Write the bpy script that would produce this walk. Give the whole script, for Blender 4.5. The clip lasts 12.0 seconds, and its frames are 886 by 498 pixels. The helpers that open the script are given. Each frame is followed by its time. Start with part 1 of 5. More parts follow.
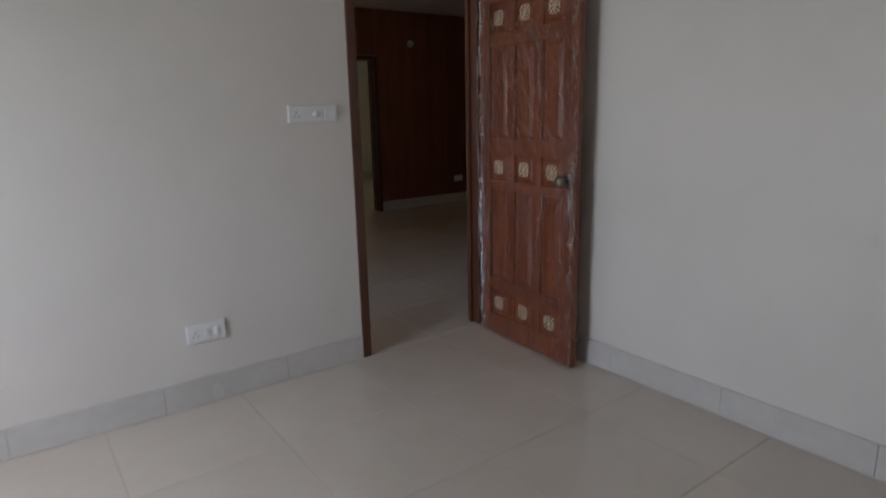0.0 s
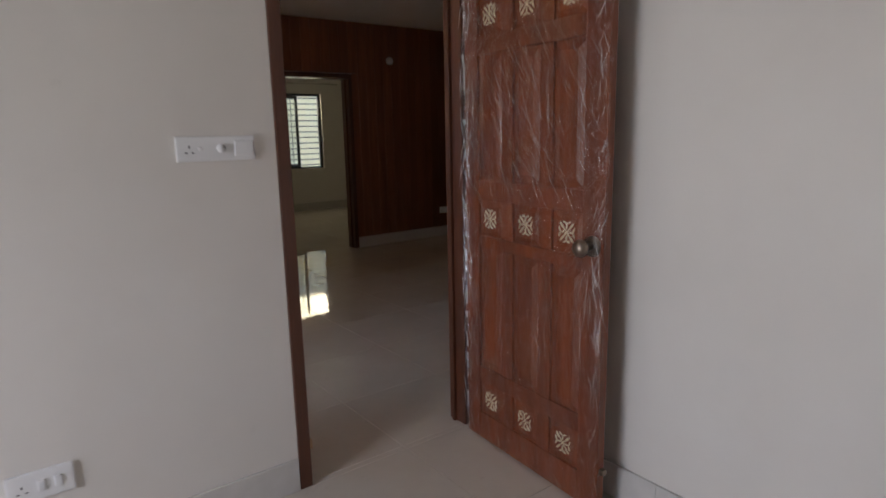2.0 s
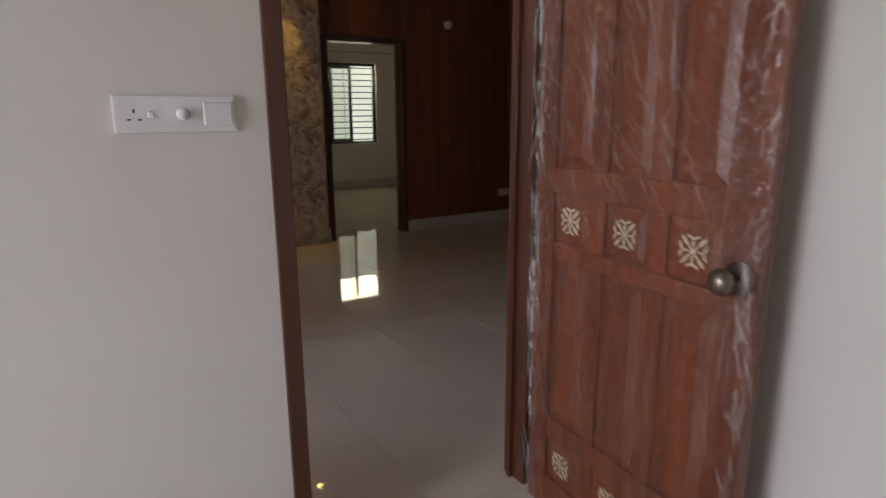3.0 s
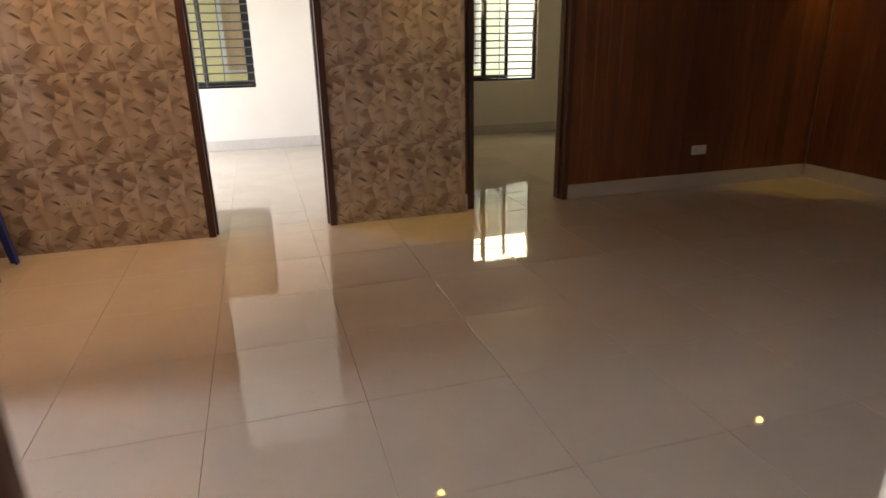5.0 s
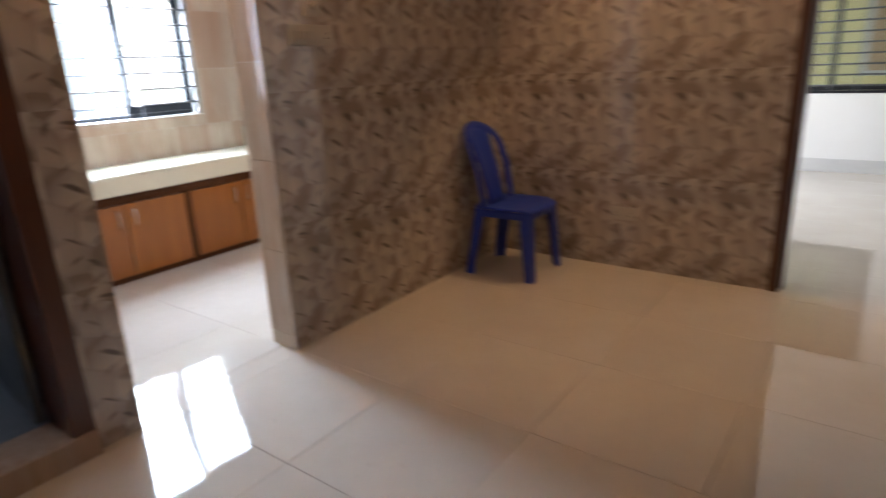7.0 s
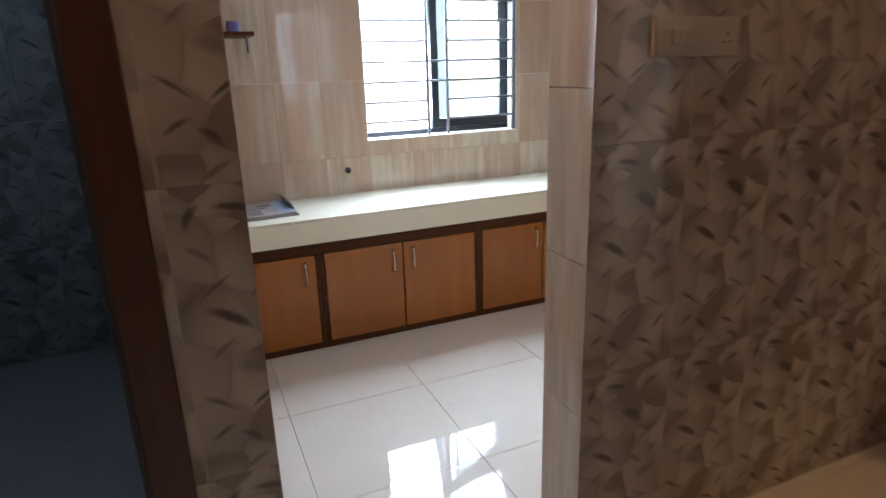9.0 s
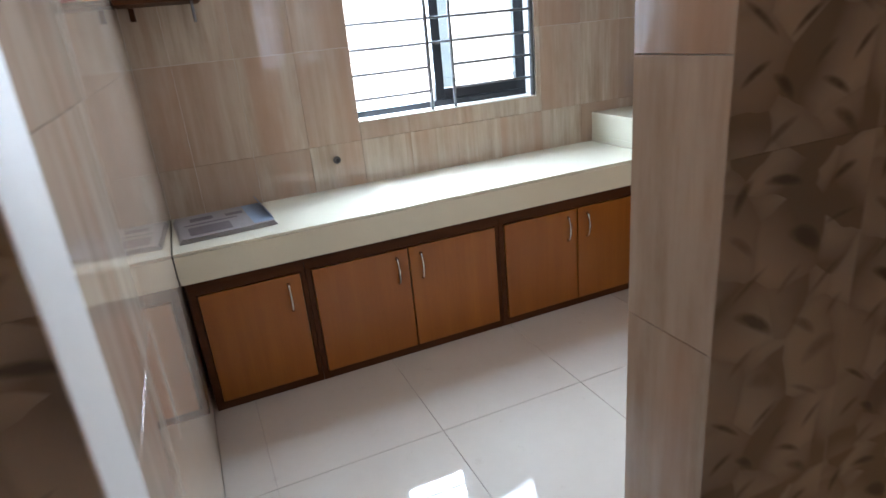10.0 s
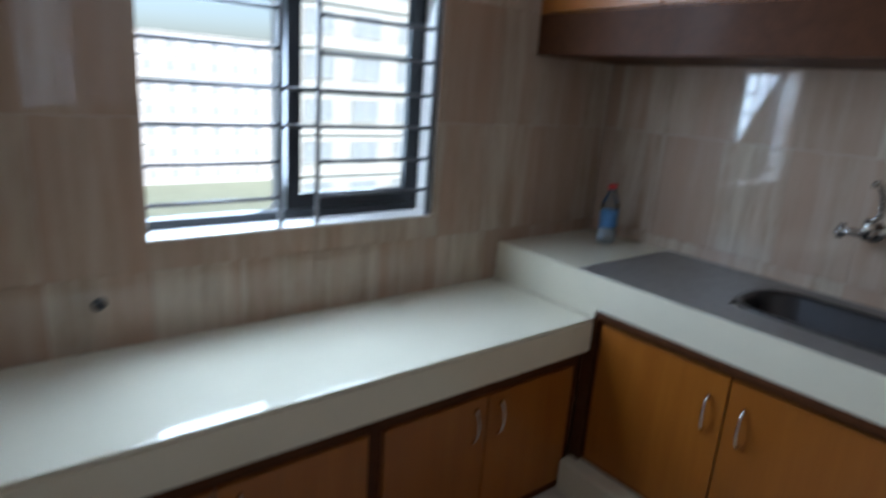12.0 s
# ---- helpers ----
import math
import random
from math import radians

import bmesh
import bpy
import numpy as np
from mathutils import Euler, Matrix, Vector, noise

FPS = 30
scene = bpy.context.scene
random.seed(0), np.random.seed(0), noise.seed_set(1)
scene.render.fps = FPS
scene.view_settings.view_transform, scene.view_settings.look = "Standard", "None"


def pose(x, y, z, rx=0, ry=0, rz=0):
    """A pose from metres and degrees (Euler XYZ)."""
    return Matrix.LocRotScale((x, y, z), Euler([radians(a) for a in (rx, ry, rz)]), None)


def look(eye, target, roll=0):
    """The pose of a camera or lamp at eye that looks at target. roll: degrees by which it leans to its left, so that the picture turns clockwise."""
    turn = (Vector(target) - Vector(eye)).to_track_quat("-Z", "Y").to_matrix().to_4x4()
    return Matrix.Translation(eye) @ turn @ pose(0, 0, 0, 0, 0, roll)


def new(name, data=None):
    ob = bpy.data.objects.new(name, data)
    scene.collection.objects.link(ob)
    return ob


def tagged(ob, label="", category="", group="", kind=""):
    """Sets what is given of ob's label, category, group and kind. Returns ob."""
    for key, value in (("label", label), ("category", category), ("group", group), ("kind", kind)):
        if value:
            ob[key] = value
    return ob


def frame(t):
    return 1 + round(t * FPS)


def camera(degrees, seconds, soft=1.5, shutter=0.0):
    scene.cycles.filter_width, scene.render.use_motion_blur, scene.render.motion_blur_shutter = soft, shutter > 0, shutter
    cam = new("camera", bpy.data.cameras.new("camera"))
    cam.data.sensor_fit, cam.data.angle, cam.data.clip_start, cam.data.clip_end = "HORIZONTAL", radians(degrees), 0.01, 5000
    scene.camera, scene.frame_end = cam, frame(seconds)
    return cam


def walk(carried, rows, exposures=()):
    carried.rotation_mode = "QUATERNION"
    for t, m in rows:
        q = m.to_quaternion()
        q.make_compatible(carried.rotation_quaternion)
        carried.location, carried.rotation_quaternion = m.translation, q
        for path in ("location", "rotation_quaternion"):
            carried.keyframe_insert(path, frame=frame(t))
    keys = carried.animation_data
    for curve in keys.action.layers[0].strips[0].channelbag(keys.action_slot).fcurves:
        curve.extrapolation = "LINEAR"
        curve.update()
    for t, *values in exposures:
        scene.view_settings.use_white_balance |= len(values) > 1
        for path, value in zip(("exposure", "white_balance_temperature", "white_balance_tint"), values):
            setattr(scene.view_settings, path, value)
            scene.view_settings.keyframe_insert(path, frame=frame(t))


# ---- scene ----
cam = camera(72.73, 12.0, soft=1.5, shutter=0.5)
PATH = [
    (0, -2.361, -2.865, 1.360, 77.03, 1.23, -36.38),
    (0.5, -2.213, -2.722, 1.443, 80.28, 1.80, -38.08),
    (1, -2.059, -2.559, 1.418, 83.20, 1.73, -37.67),
    (1.5, -1.870, -2.353, 1.435, 82.07, 1.47, -34.28),
    (2, -1.699, -2.108, 1.397, 78.97, 1.17, -37.30),
    (2.5, -1.508, -1.834, 1.372, 75.94, 2.37, -36.42),
    (3, -1.285, -1.542, 1.366, 76.85, 0.32, -31.68),
    (4.8, -0.661, -0.384, 1.283, 73.67, 1.37, -17.70),
    (5, -0.632, -0.272, 1.348, 70.97, 1.01, -16.86),
    (5.5, -0.524, -0.048, 1.343, 72.45, 2.73, -7.68),
    (6, -0.448, 0.236, 1.322, 71.67, 1.76, 12.44),
    (6.5, -0.533, 0.509, 1.318, 71.80, 0.17, 21.94),
    (7, -0.642, 0.731, 1.290, 72.85, 2.41, 36.17),
    (7.5, -0.900, 0.937, 1.296, 74.37, 2.88, 51.93),
    (7.7, -0.988, 1.025, 1.282, 74.94, 2.84, 54.21),
    (9.5, -1.965, 1.683, 1.411, 71.36, 2.40, 68.71),
    (10, -2.246, 1.787, 1.399, 69.29, 5.13, 66.34),
    (10.5, -2.468, 1.921, 1.363, 70.48, 3.20, 72.43),
    (11, -2.748, 1.983, 1.362, 66.86, 2.33, 76.89),
    (11.3, -2.910, 2.073, 1.395, 71.93, -0.46, 69.66),
    (11.5, -3.026, 2.089, 1.423, 69.59, -1.11, 66.13),
    (12, -3.296, 2.173, 1.463, 74.74, -3.89, 52.25),
]
EXPOSURES = [(0, 1.88, 5750, 12), (1.0, 1.95, 5900, 14), (2.5, 2.35, 6000, 17), (3.0, 2.5, 6000, 17), (4.8, 3.45, 6900, 17), (6.0, 3.4, 6650, 16), (6.5, 3.25, 6300, 15), (7.5, 2.75, 5900, 12), (9.5, 2.45, 5900, 11), (10.5, 2.1, 5950, 11), (11, 1.85, 5900, 11), (11.5, 1.45, 5900, 11), (12, 0.85, 5650, 10)]
walk(cam, [(t, pose(x, y, z, rx, ry, rz)) for t, x, y, z, rx, ry, rz in PATH], EXPOSURES)

# ---- world, sun and lamps ----
SUN_ELEVATION, SUN_TURN = radians(48), radians(48)
world = bpy.data.worlds.new("sky")
scene.world = world
world.use_nodes = True
wn = world.node_tree.nodes
sky = wn.new("ShaderNodeTexSky")
sky.sky_type = "NISHITA"
sky.sun_disc = False
sky.sun_elevation, sky.sun_rotation = SUN_ELEVATION, SUN_TURN
sky.air_density, sky.dust_density, sky.ozone_density = 1.0, 3.0, 1.0
world.node_tree.links.new(sky.outputs[0], wn["Background"].inputs[0])
wn["Background"].inputs[1].default_value = 0.15

sun_data = bpy.data.lights.new("sun", "SUN")
sun_data.energy, sun_data.angle, sun_data.color = 4.6, radians(2), (1.0, 0.95, 0.87)
sun = new("sun", sun_data)
sun_from = Vector((math.sin(SUN_TURN) * math.cos(SUN_ELEVATION), math.cos(SUN_TURN) * math.cos(SUN_ELEVATION), math.sin(SUN_ELEVATION)))
sun.matrix_world = look(sun_from * 40, (0, 0, 0))


def portal(name, x, y, z, w, h, target):
    """A light portal in a window's opening, through which the sky is sampled."""
    d = bpy.data.lights.new(name, "AREA")
    d.shape, d.size, d.size_y = "RECTANGLE", w, h
    d.cycles.is_portal = True
    ob = new(name, d)
    ob.matrix_world = look((x, y, z), target)
    return ob


def lamp(name, x, y, z, watts, colour, radius, spot=0, target=None):
    d = bpy.data.lights.new(name, "SPOT" if spot else "POINT")
    d.energy, d.color, d.shadow_soft_size = watts, colour, radius
    if spot:
        d.spot_size, d.spot_blend = radians(spot), 0.5
    ob = new(name, d)
    ob.matrix_world = look((x, y, z), target or (x, y, 0))
    return ob


# plan of the flat, in metres
CEIL = 2.68
RX = 0.085                     # bedroom wall beside the open door
PAT, WOOD, FAR = 4.317, 4.406, 8.357
KIT, KIN = -2.802, -2.982      # hall and kitchen faces of the wall between them
OPEN0, OPEN1 = 1.641, 2.408    # kitchen opening
KFAR, SINKW = -5.032, 4.45
EAST = 4.553
D1 = (-1.031, -0.185)
D2 = (1.033, 1.862)
BATH0, BATH1 = 0.62, 1.40
KW = (2.536, 3.507, 0.992, 2.10)
W1 = (-1.85, -0.62, 0.81, 2.15)
W2 = (2.30, 3.45, 0.775, 2.13)

portal("portal_kitchen", KFAR - 0.14, 3.02, 1.55, 0.97, 1.1, (0, 3.02, 1.55))
portal("portal_bedroom", -4.38, -1.1, 1.45, 1.7, 1.3, (0, -1.1, 1.45))
portal("portal_room_west", -2.88, 7.15, 1.15, 2.2, 2.2, (0, 7.15, 1.15))
portal("portal_room_one", -1.23, FAR + 0.14, 1.48, 1.2, 1.3, (-1.23, 0, 1.48))
portal("portal_room_two", 2.87, FAR + 0.14, 1.45, 1.15, 1.3, (2.87, 0, 1.45))


def window_light(name, x, y, z, w, h, target, watts, colour):
    """Stands in for the sky's light in a window's opening."""
    d = bpy.data.lights.new(name, "AREA")
    d.shape, d.size, d.size_y, d.energy, d.color = "RECTANGLE", w, h, watts, colour
    ob = new(name, d)
    ob.matrix_world = look((x, y, z), target)
    return ob


window_light("kitchen_window_light", KFAR - 0.175, 2.76, 1.55, 0.42, 1.02, (-2.0, 2.62, 0.2), 15.5, (0.72, 0.86, 1.0))
window_light("kitchen_sash_light", KFAR - 0.175, 3.25, 1.55, 0.42, 1.0, (-2.0, 3.0, 0.2), 5.5, (0.74, 0.87, 1.0))
window_light("bathroom_window_light", KFAR - 0.05, 0.725, 1.95, 0.43, 0.38, (-3.2, 0.9, 0.6), 1.2, (0.80, 0.90, 1.0))
window_light("bedroom_window_light", -4.34, -1.1, 1.30, 1.0, 0.75, (0, -1.5, -2.4), 13.0, (1.0, 0.98, 0.95))
window_light("room_one_window_light", -2.86, 7.15, 1.2, 2.0, 2.0, (0, 7.3, 1.0), 6.6, (1.0, 0.98, 0.95))
window_light("room_two_window_light", 2.87, FAR + 0.155, 1.9, 1.12, 0.40, (2.87, 6.0, 0.6), 2.3, (1.0, 0.86, 0.52))
WARM, YEL = (1.0, 0.55, 0.25), (1.0, 0.66, 0.14)
DOWNLIGHTS = [(-1.75, 8.0, (1.0, 0.60, 0.27), 80), (0.62, 5.0, YEL, 34), (4.30, 3.0, YEL, 36)]
lamp("wall_lamp_bulb", KIT + 0.17, 2.05, 2.38, 2.3, WARM, 0.03)
for dx, watts, colour, cone in DOWNLIGHTS:
    lamp("downlight_lamp", dx, 4.17, CEIL - 0.03, watts, colour, 0.014, cone, (dx, 4.27, 0))

# ---- materials ----


def material(name):
    m = bpy.data.materials.new(name)
    m.use_nodes = True
    nt = m.node_tree
    return m, nt, nt.nodes["Principled BSDF"]


def node(nt, kind, **inputs):
    n = nt.nodes.new(kind)
    for k, v in inputs.items():
        n.inputs[k].default_value = v
    return n


def ramp(nt, src, stops):
    r = nt.nodes.new("ShaderNodeValToRGB")
    el = r.color_ramp.elements
    while len(el) < len(stops):
        el.new(0.5)
    for e, (p, c) in zip(el, stops):
        e.position, e.color = p, (*c, 1)
    nt.links.new(src, r.inputs[0])
    return r.outputs[0]


def coords(nt, scale=(1, 1, 1), space="world"):
    """World coordinates (one continuous surface) or object coordinates."""
    if space == "world":
        src = nt.nodes.new("ShaderNodeNewGeometry").outputs["Position"]
    else:
        src = nt.nodes.new("ShaderNodeTexCoord").outputs["Object"]
    mp = nt.nodes.new("ShaderNodeMapping")
    mp.inputs["Scale"].default_value = scale
    nt.links.new(src, mp.inputs[0])
    return mp.outputs[0]


def noise_tex(nt, vec, scale, detail=4, rough=0.55):
    n = node(nt, "ShaderNodeTexNoise", Scale=scale, Detail=detail, Roughness=rough)
    nt.links.new(vec, n.inputs["Vector"])
    return n.outputs["Fac"]


def mixc(nt, fac, a, b, mode="MIX"):
    n = nt.nodes.new("ShaderNodeMix")
    n.data_type, n.blend_type = "RGBA", mode
    for s, v in ((n.inputs[0], fac), (n.inputs[6], a), (n.inputs[7], b)):
        if isinstance(v, (int, float)):
            s.default_value = v
        elif isinstance(v, tuple):
            s.default_value = (*v, 1)
        else:
            nt.links.new(v, s)
    return n.outputs[2]


def maths(nt, op, a, b=0.0, c=0.0):
    n = nt.nodes.new("ShaderNodeMath")
    n.operation = op
    for s, v in zip(n.inputs, (a, b, c)):
        if isinstance(v, (int, float)):
            s.default_value = v
        else:
            nt.links.new(v, s)
    return n.outputs[0]


def bump(nt, b, height, strength, distance=0.002):
    n = node(nt, "ShaderNodeBump", Strength=strength, Distance=distance)
    nt.links.new(height, n.inputs["Height"])
    nt.links.new(n.outputs[0], b.inputs["Normal"])


def piece_random(nt):
    return nt.nodes.new("ShaderNodeObjectInfo").outputs["Random"]


def paint(name, colour, dirt, rough=0.6):
    m, nt, b = material(name)
    v = coords(nt)
    big = noise_tex(nt, v, 0.9, 5, 0.6)
    fine = noise_tex(nt, v, 160, 3)
    scuff = noise_tex(nt, v, 5.5, 7, 0.7)
    c = mixc(nt, ramp(nt, big, [(0.35, (0, 0, 0)), (0.75, (1, 1, 1))]), colour, dirt)
    c = mixc(nt, ramp(nt, scuff, [(0.66, (0, 0, 0)), (0.82, (0.5, 0.5, 0.5))]), c, tuple(x * 0.82 for x in dirt))
    nt.links.new(c, b.inputs["Base Color"])
    b.inputs["Roughness"].default_value = rough
    bump(nt, b, fine, 0.15, 0.001)
    return m


def plain(name, colour, rough=0.5, metal=0.0, grain=60, vary=0.12):
    m, nt, b = material(name)
    v = coords(nt, space="object")
    n = noise_tex(nt, v, grain, 4)
    n2 = noise_tex(nt, v, grain * 0.08, 3)
    c = mixc(nt, n, tuple(x * (1 - vary) for x in colour), tuple(min(1, x * (1 + vary)) for x in colour))
    c = mixc(nt, ramp(nt, n2, [(0.4, (0, 0, 0)), (0.8, (0.6, 0.6, 0.6))]), c, tuple(x * 0.8 for x in colour))
    nt.links.new(c, b.inputs["Base Color"])
    b.inputs["Metallic"].default_value = metal
    r = maths(nt, "MULTIPLY_ADD", n2, 0.2, rough - 0.08)
    nt.links.new(r, b.inputs["Roughness"])
    return m


def wood(name, dark, light, axis="z", rough=0.35, size=1.0, coat=0.2, vary=0.35):
    """Varnished wood, the grain along the axis; tone varies from piece to piece."""
    m, nt, b = material(name)
    s = {"z": (22, 22, 1.6), "x": (1.6, 22, 22), "y": (22, 1.6, 22)}[axis]
    v = coords(nt, tuple(k * size for k in s))
    off = nt.nodes.new("ShaderNodeVectorMath")
    off.operation = "ADD"
    nt.links.new(v, off.inputs[0])
    rnd = piece_random(nt)
    comb = nt.nodes.new("ShaderNodeCombineXYZ")
    for i in range(3):
        nt.links.new(maths(nt, "MULTIPLY", rnd, 37.0 + i * 11), comb.inputs[i])
    nt.links.new(comb.outputs[0], off.inputs[1])
    g = noise_tex(nt, off.outputs[0], 1.0, 6, 0.65)
    g2 = noise_tex(nt, off.outputs[0], 6.0, 3, 0.6)
    c = ramp(nt, g, [(0.25, dark), (0.55, tuple((p + q) / 2 for p, q in zip(dark, light))), (0.8, light)])
    c = mixc(nt, maths(nt, "MULTIPLY", g2, 0.35), c, tuple(x * 0.6 for x in dark))
    tone = maths(nt, "MULTIPLY", rnd, vary)
    c = mixc(nt, tone, c, tuple(x * 0.75 for x in dark))
    nt.links.new(c, b.inputs["Base Color"])
    b.inputs["Roughness"].default_value = rough
    b.inputs["Coat Weight"].default_value = coat
    b.inputs["Coat Roughness"].default_value = 0.15
    bump(nt, b, g2, 0.12, 0.001)
    return m


def floor_tile_material():
    """Polished pale vitrified tile with faint clouding and smudges."""
    m, nt, b = material("polished_floor_tile")
    v = coords(nt)
    rnd = piece_random(nt)
    cloud = noise_tex(nt, v, 3.2, 6, 0.65)
    vein = noise_tex(nt, v, 14, 5, 0.7)
    c = mixc(nt, cloud, (0.54, 0.475, 0.40), (0.66, 0.61, 0.54))
    c = mixc(nt, ramp(nt, vein, [(0.62, (0, 0, 0)), (0.75, (0.5, 0.5, 0.5))]), c, (0.47, 0.40, 0.32))
    c = mixc(nt, maths(nt, "MULTIPLY", rnd, 0.18), c, (0.50, 0.43, 0.365))
    nt.links.new(c, b.inputs["Base Color"])
    smudge = noise_tex(nt, v, 2.1, 6, 0.7)
    nt.links.new(ramp(nt, smudge, [(0.35, (0.018, 0.018, 0.018)), (0.8, (0.075, 0.075, 0.075))]), b.inputs["Roughness"])
    b.inputs["IOR"].default_value = 1.55
    wav = noise_tex(nt, v, 4.0, 2)
    bump(nt, b, wav, 0.10, 0.004)
    return m


def travertine_material():
    """Glazed wall tile printed with vertical travertine streaks, tone by tile."""
    m, nt, b = material("travertine_wall_tile")
    v = coords(nt, (26, 26, 2.2))
    rnd = piece_random(nt)
    off = nt.nodes.new("ShaderNodeVectorMath")
    off.operation = "ADD"
    comb = nt.nodes.new("ShaderNodeCombineXYZ")
    nt.links.new(maths(nt, "MULTIPLY", rnd, 53.0), comb.inputs[2])
    nt.links.new(v, off.inputs[0])
    nt.links.new(comb.outputs[0], off.inputs[1])
    s1 = noise_tex(nt, off.outputs[0], 1.0, 5, 0.6)
    s2 = noise_tex(nt, off.outputs[0], 0.28, 3, 0.5)
    c = ramp(nt, s1, [(0.30, (0.33, 0.245, 0.172)), (0.5, (0.46, 0.365, 0.275)), (0.70, (0.59, 0.50, 0.405))])
    blotch = noise_tex(nt, coords(nt, (1, 1, 0.5)), 7.0, 6, 0.7)
    c = mixc(nt, ramp(nt, blotch, [(0.38, (0, 0, 0)), (0.68, (0.6, 0.6, 0.6))]), c, (0.55, 0.48, 0.395))
    pink = ramp(nt, s2, [(0.45, (0, 0, 0)), (0.7, (0.7, 0.7, 0.7))])
    c = mixc(nt, pink, c, (0.42, 0.262, 0.18))
    c = mixc(nt, maths(nt, "MULTIPLY", maths(nt, "POWER", rnd, 2.0), 0.75), c, (0.40, 0.275, 0.20))
    nt.links.new(c, b.inputs["Base Color"])
    b.inputs["Roughness"].default_value = 0.05
    b.inputs["IOR"].default_value = 1.55
    bump(nt, b, s1, 0.03, 0.001)
    return m


def printed_tile_material(name, along, ground, light, stroke, faint, gloss):
    """Wall tile with a printed motif of leaf strokes and pale facets; every 0.30 x 0.60 m tile carries the same print."""
    m, nt, b = material(name)
    pos = nt.nodes.new("ShaderNodeNewGeometry").outputs["Position"]
    sep = nt.nodes.new("ShaderNodeSeparateXYZ")
    nt.links.new(pos, sep.inputs[0])
    u = maths(nt, "FLOORED_MODULO", sep.outputs[along], 0.30)
    w = maths(nt, "FLOORED_MODULO", sep.outputs["Z"], 0.60)
    comb = nt.nodes.new("ShaderNodeCombineXYZ")
    nt.links.new(u, comb.inputs[0])
    nt.links.new(w, comb.inputs[1])
    wob = node(nt, "ShaderNodeTexNoise", Scale=9.0, Detail=2.0)
    nt.links.new(comb.outputs[0], wob.inputs["Vector"])
    facet = node(nt, "ShaderNodeTexVoronoi", Scale=8.5)
    warp = nt.nodes.new("ShaderNodeVectorMath")
    warp.operation = "MULTIPLY_ADD"
    nt.links.new(wob.outputs["Color"], warp.inputs[0])
    warp.inputs[1].default_value = (0.05, 0.05, 0)
    nt.links.new(comb.outputs[0], warp.inputs[2])
    nt.links.new(warp.outputs[0], facet.inputs["Vector"])
    edge = node(nt, "ShaderNodeTexVoronoi", Scale=8.5)
    edge.feature = "DISTANCE_TO_EDGE"
    nt.links.new(warp.outputs[0], edge.inputs["Vector"])
    # every facet is shaded like a folded leaf, from a dark end to a pale end
    inside = nt.nodes.new("ShaderNodeVectorMath")
    inside.operation = "SUBTRACT"
    nt.links.new(warp.outputs[0], inside.inputs[0])
    nt.links.new(facet.outputs["Position"], inside.inputs[1])
    lean = nt.nodes.new("ShaderNodeVectorMath")
    lean.operation = "MULTIPLY_ADD"
    nt.links.new(facet.outputs["Color"], lean.inputs[0])
    lean.inputs[1].default_value, lean.inputs[2].default_value = (2, 2, 0), (-1, -0.7, 0)
    dot = nt.nodes.new("ShaderNodeVectorMath")
    dot.operation = "DOT_PRODUCT"
    nt.links.new(inside.outputs[0], dot.inputs[0])
    nt.links.new(lean.outputs[0], dot.inputs[1])
    shade = maths(nt, "MULTIPLY_ADD", dot.outputs["Value"], 13.0, 0.50)
    mid = tuple((p + q) / 2 for p, q in zip(ground, light))
    c = ramp(nt, shade, [(0.0, faint), (0.22, ground), (0.5, mid), (0.9, light)])
    c = mixc(nt, ramp(nt, edge.outputs["Distance"], [(0.0, (0.30, 0.30, 0.30)), (0.10, (0, 0, 0))]), c, faint)
    # leaf strokes: centre, length, width, lean in degrees, strength
    strokes = [(0.18, 0.46, 0.050, 0.021, -32, 1.0), (0.09, 0.345, 0.058, 0.015, -32, 0.95), (0.24, 0.26, 0.050, 0.022, 20, 0.40),
               (0.12, 0.235, 0.042, 0.020, -20, 0.35), (0.05, 0.17, 0.046, 0.007, -35, 0.7), (0.13, 0.165, 0.042, 0.007, 35, 0.7),
               (0.22, 0.185, 0.050, 0.007, -30, 0.4), (0.245, 0.125, 0.036, 0.008, 45, 0.7), (0.10, 0.085, 0.032, 0.011, -40, 0.8),
               (0.20, 0.075, 0.040, 0.009, -25, 0.7), (0.04, 0.545, 0.034, 0.013, 60, 0.75), (0.12, 0.556, 0.046, 0.011, -10, 0.85),
               (0.24, 0.55, 0.032, 0.010, 25, 0.75), (0.245, 0.48, 0.040, 0.006, 10, 0.45), (0.05, 0.475, 0.036, 0.010, -38, 0.45), (0.07, 0.285, 0.040, 0.008, 38, 0.45), (0.20, 0.31, 0.040, 0.012, -35, 0.5),
               (0.26, 0.33, 0.028, 0.010, 50, 0.4), (0.17, 0.12, 0.030, 0.008, 40, 0.45), (0.045, 0.105, 0.034, 0.008, 30, 0.65), (0.10, 0.025, 0.042, 0.009, 32, 0.5), (0.23, 0.025, 0.040, 0.013, -34, 0.6), (0.15, 0.40, 0.036, 0.007, 42, 0.4), (0.07, 0.41, 0.050, 0.006, 35, 0.5), (0.23, 0.385, 0.052, 0.006, 40, 0.55)]
    total = None
    for cx, cy, ln, wd, deg, strength in strokes:
        ln, wd = ln * 0.9, wd * 0.85
        ca, sa = math.cos(radians(deg)), math.sin(radians(deg))
        du, dw = maths(nt, "SUBTRACT", u, cx), maths(nt, "SUBTRACT", w, cy)
        p = maths(nt, "MULTIPLY_ADD", du, ca / ln, maths(nt, "MULTIPLY", dw, sa / ln))
        q = maths(nt, "MULTIPLY_ADD", du, -sa / wd, maths(nt, "MULTIPLY", dw, ca / wd))
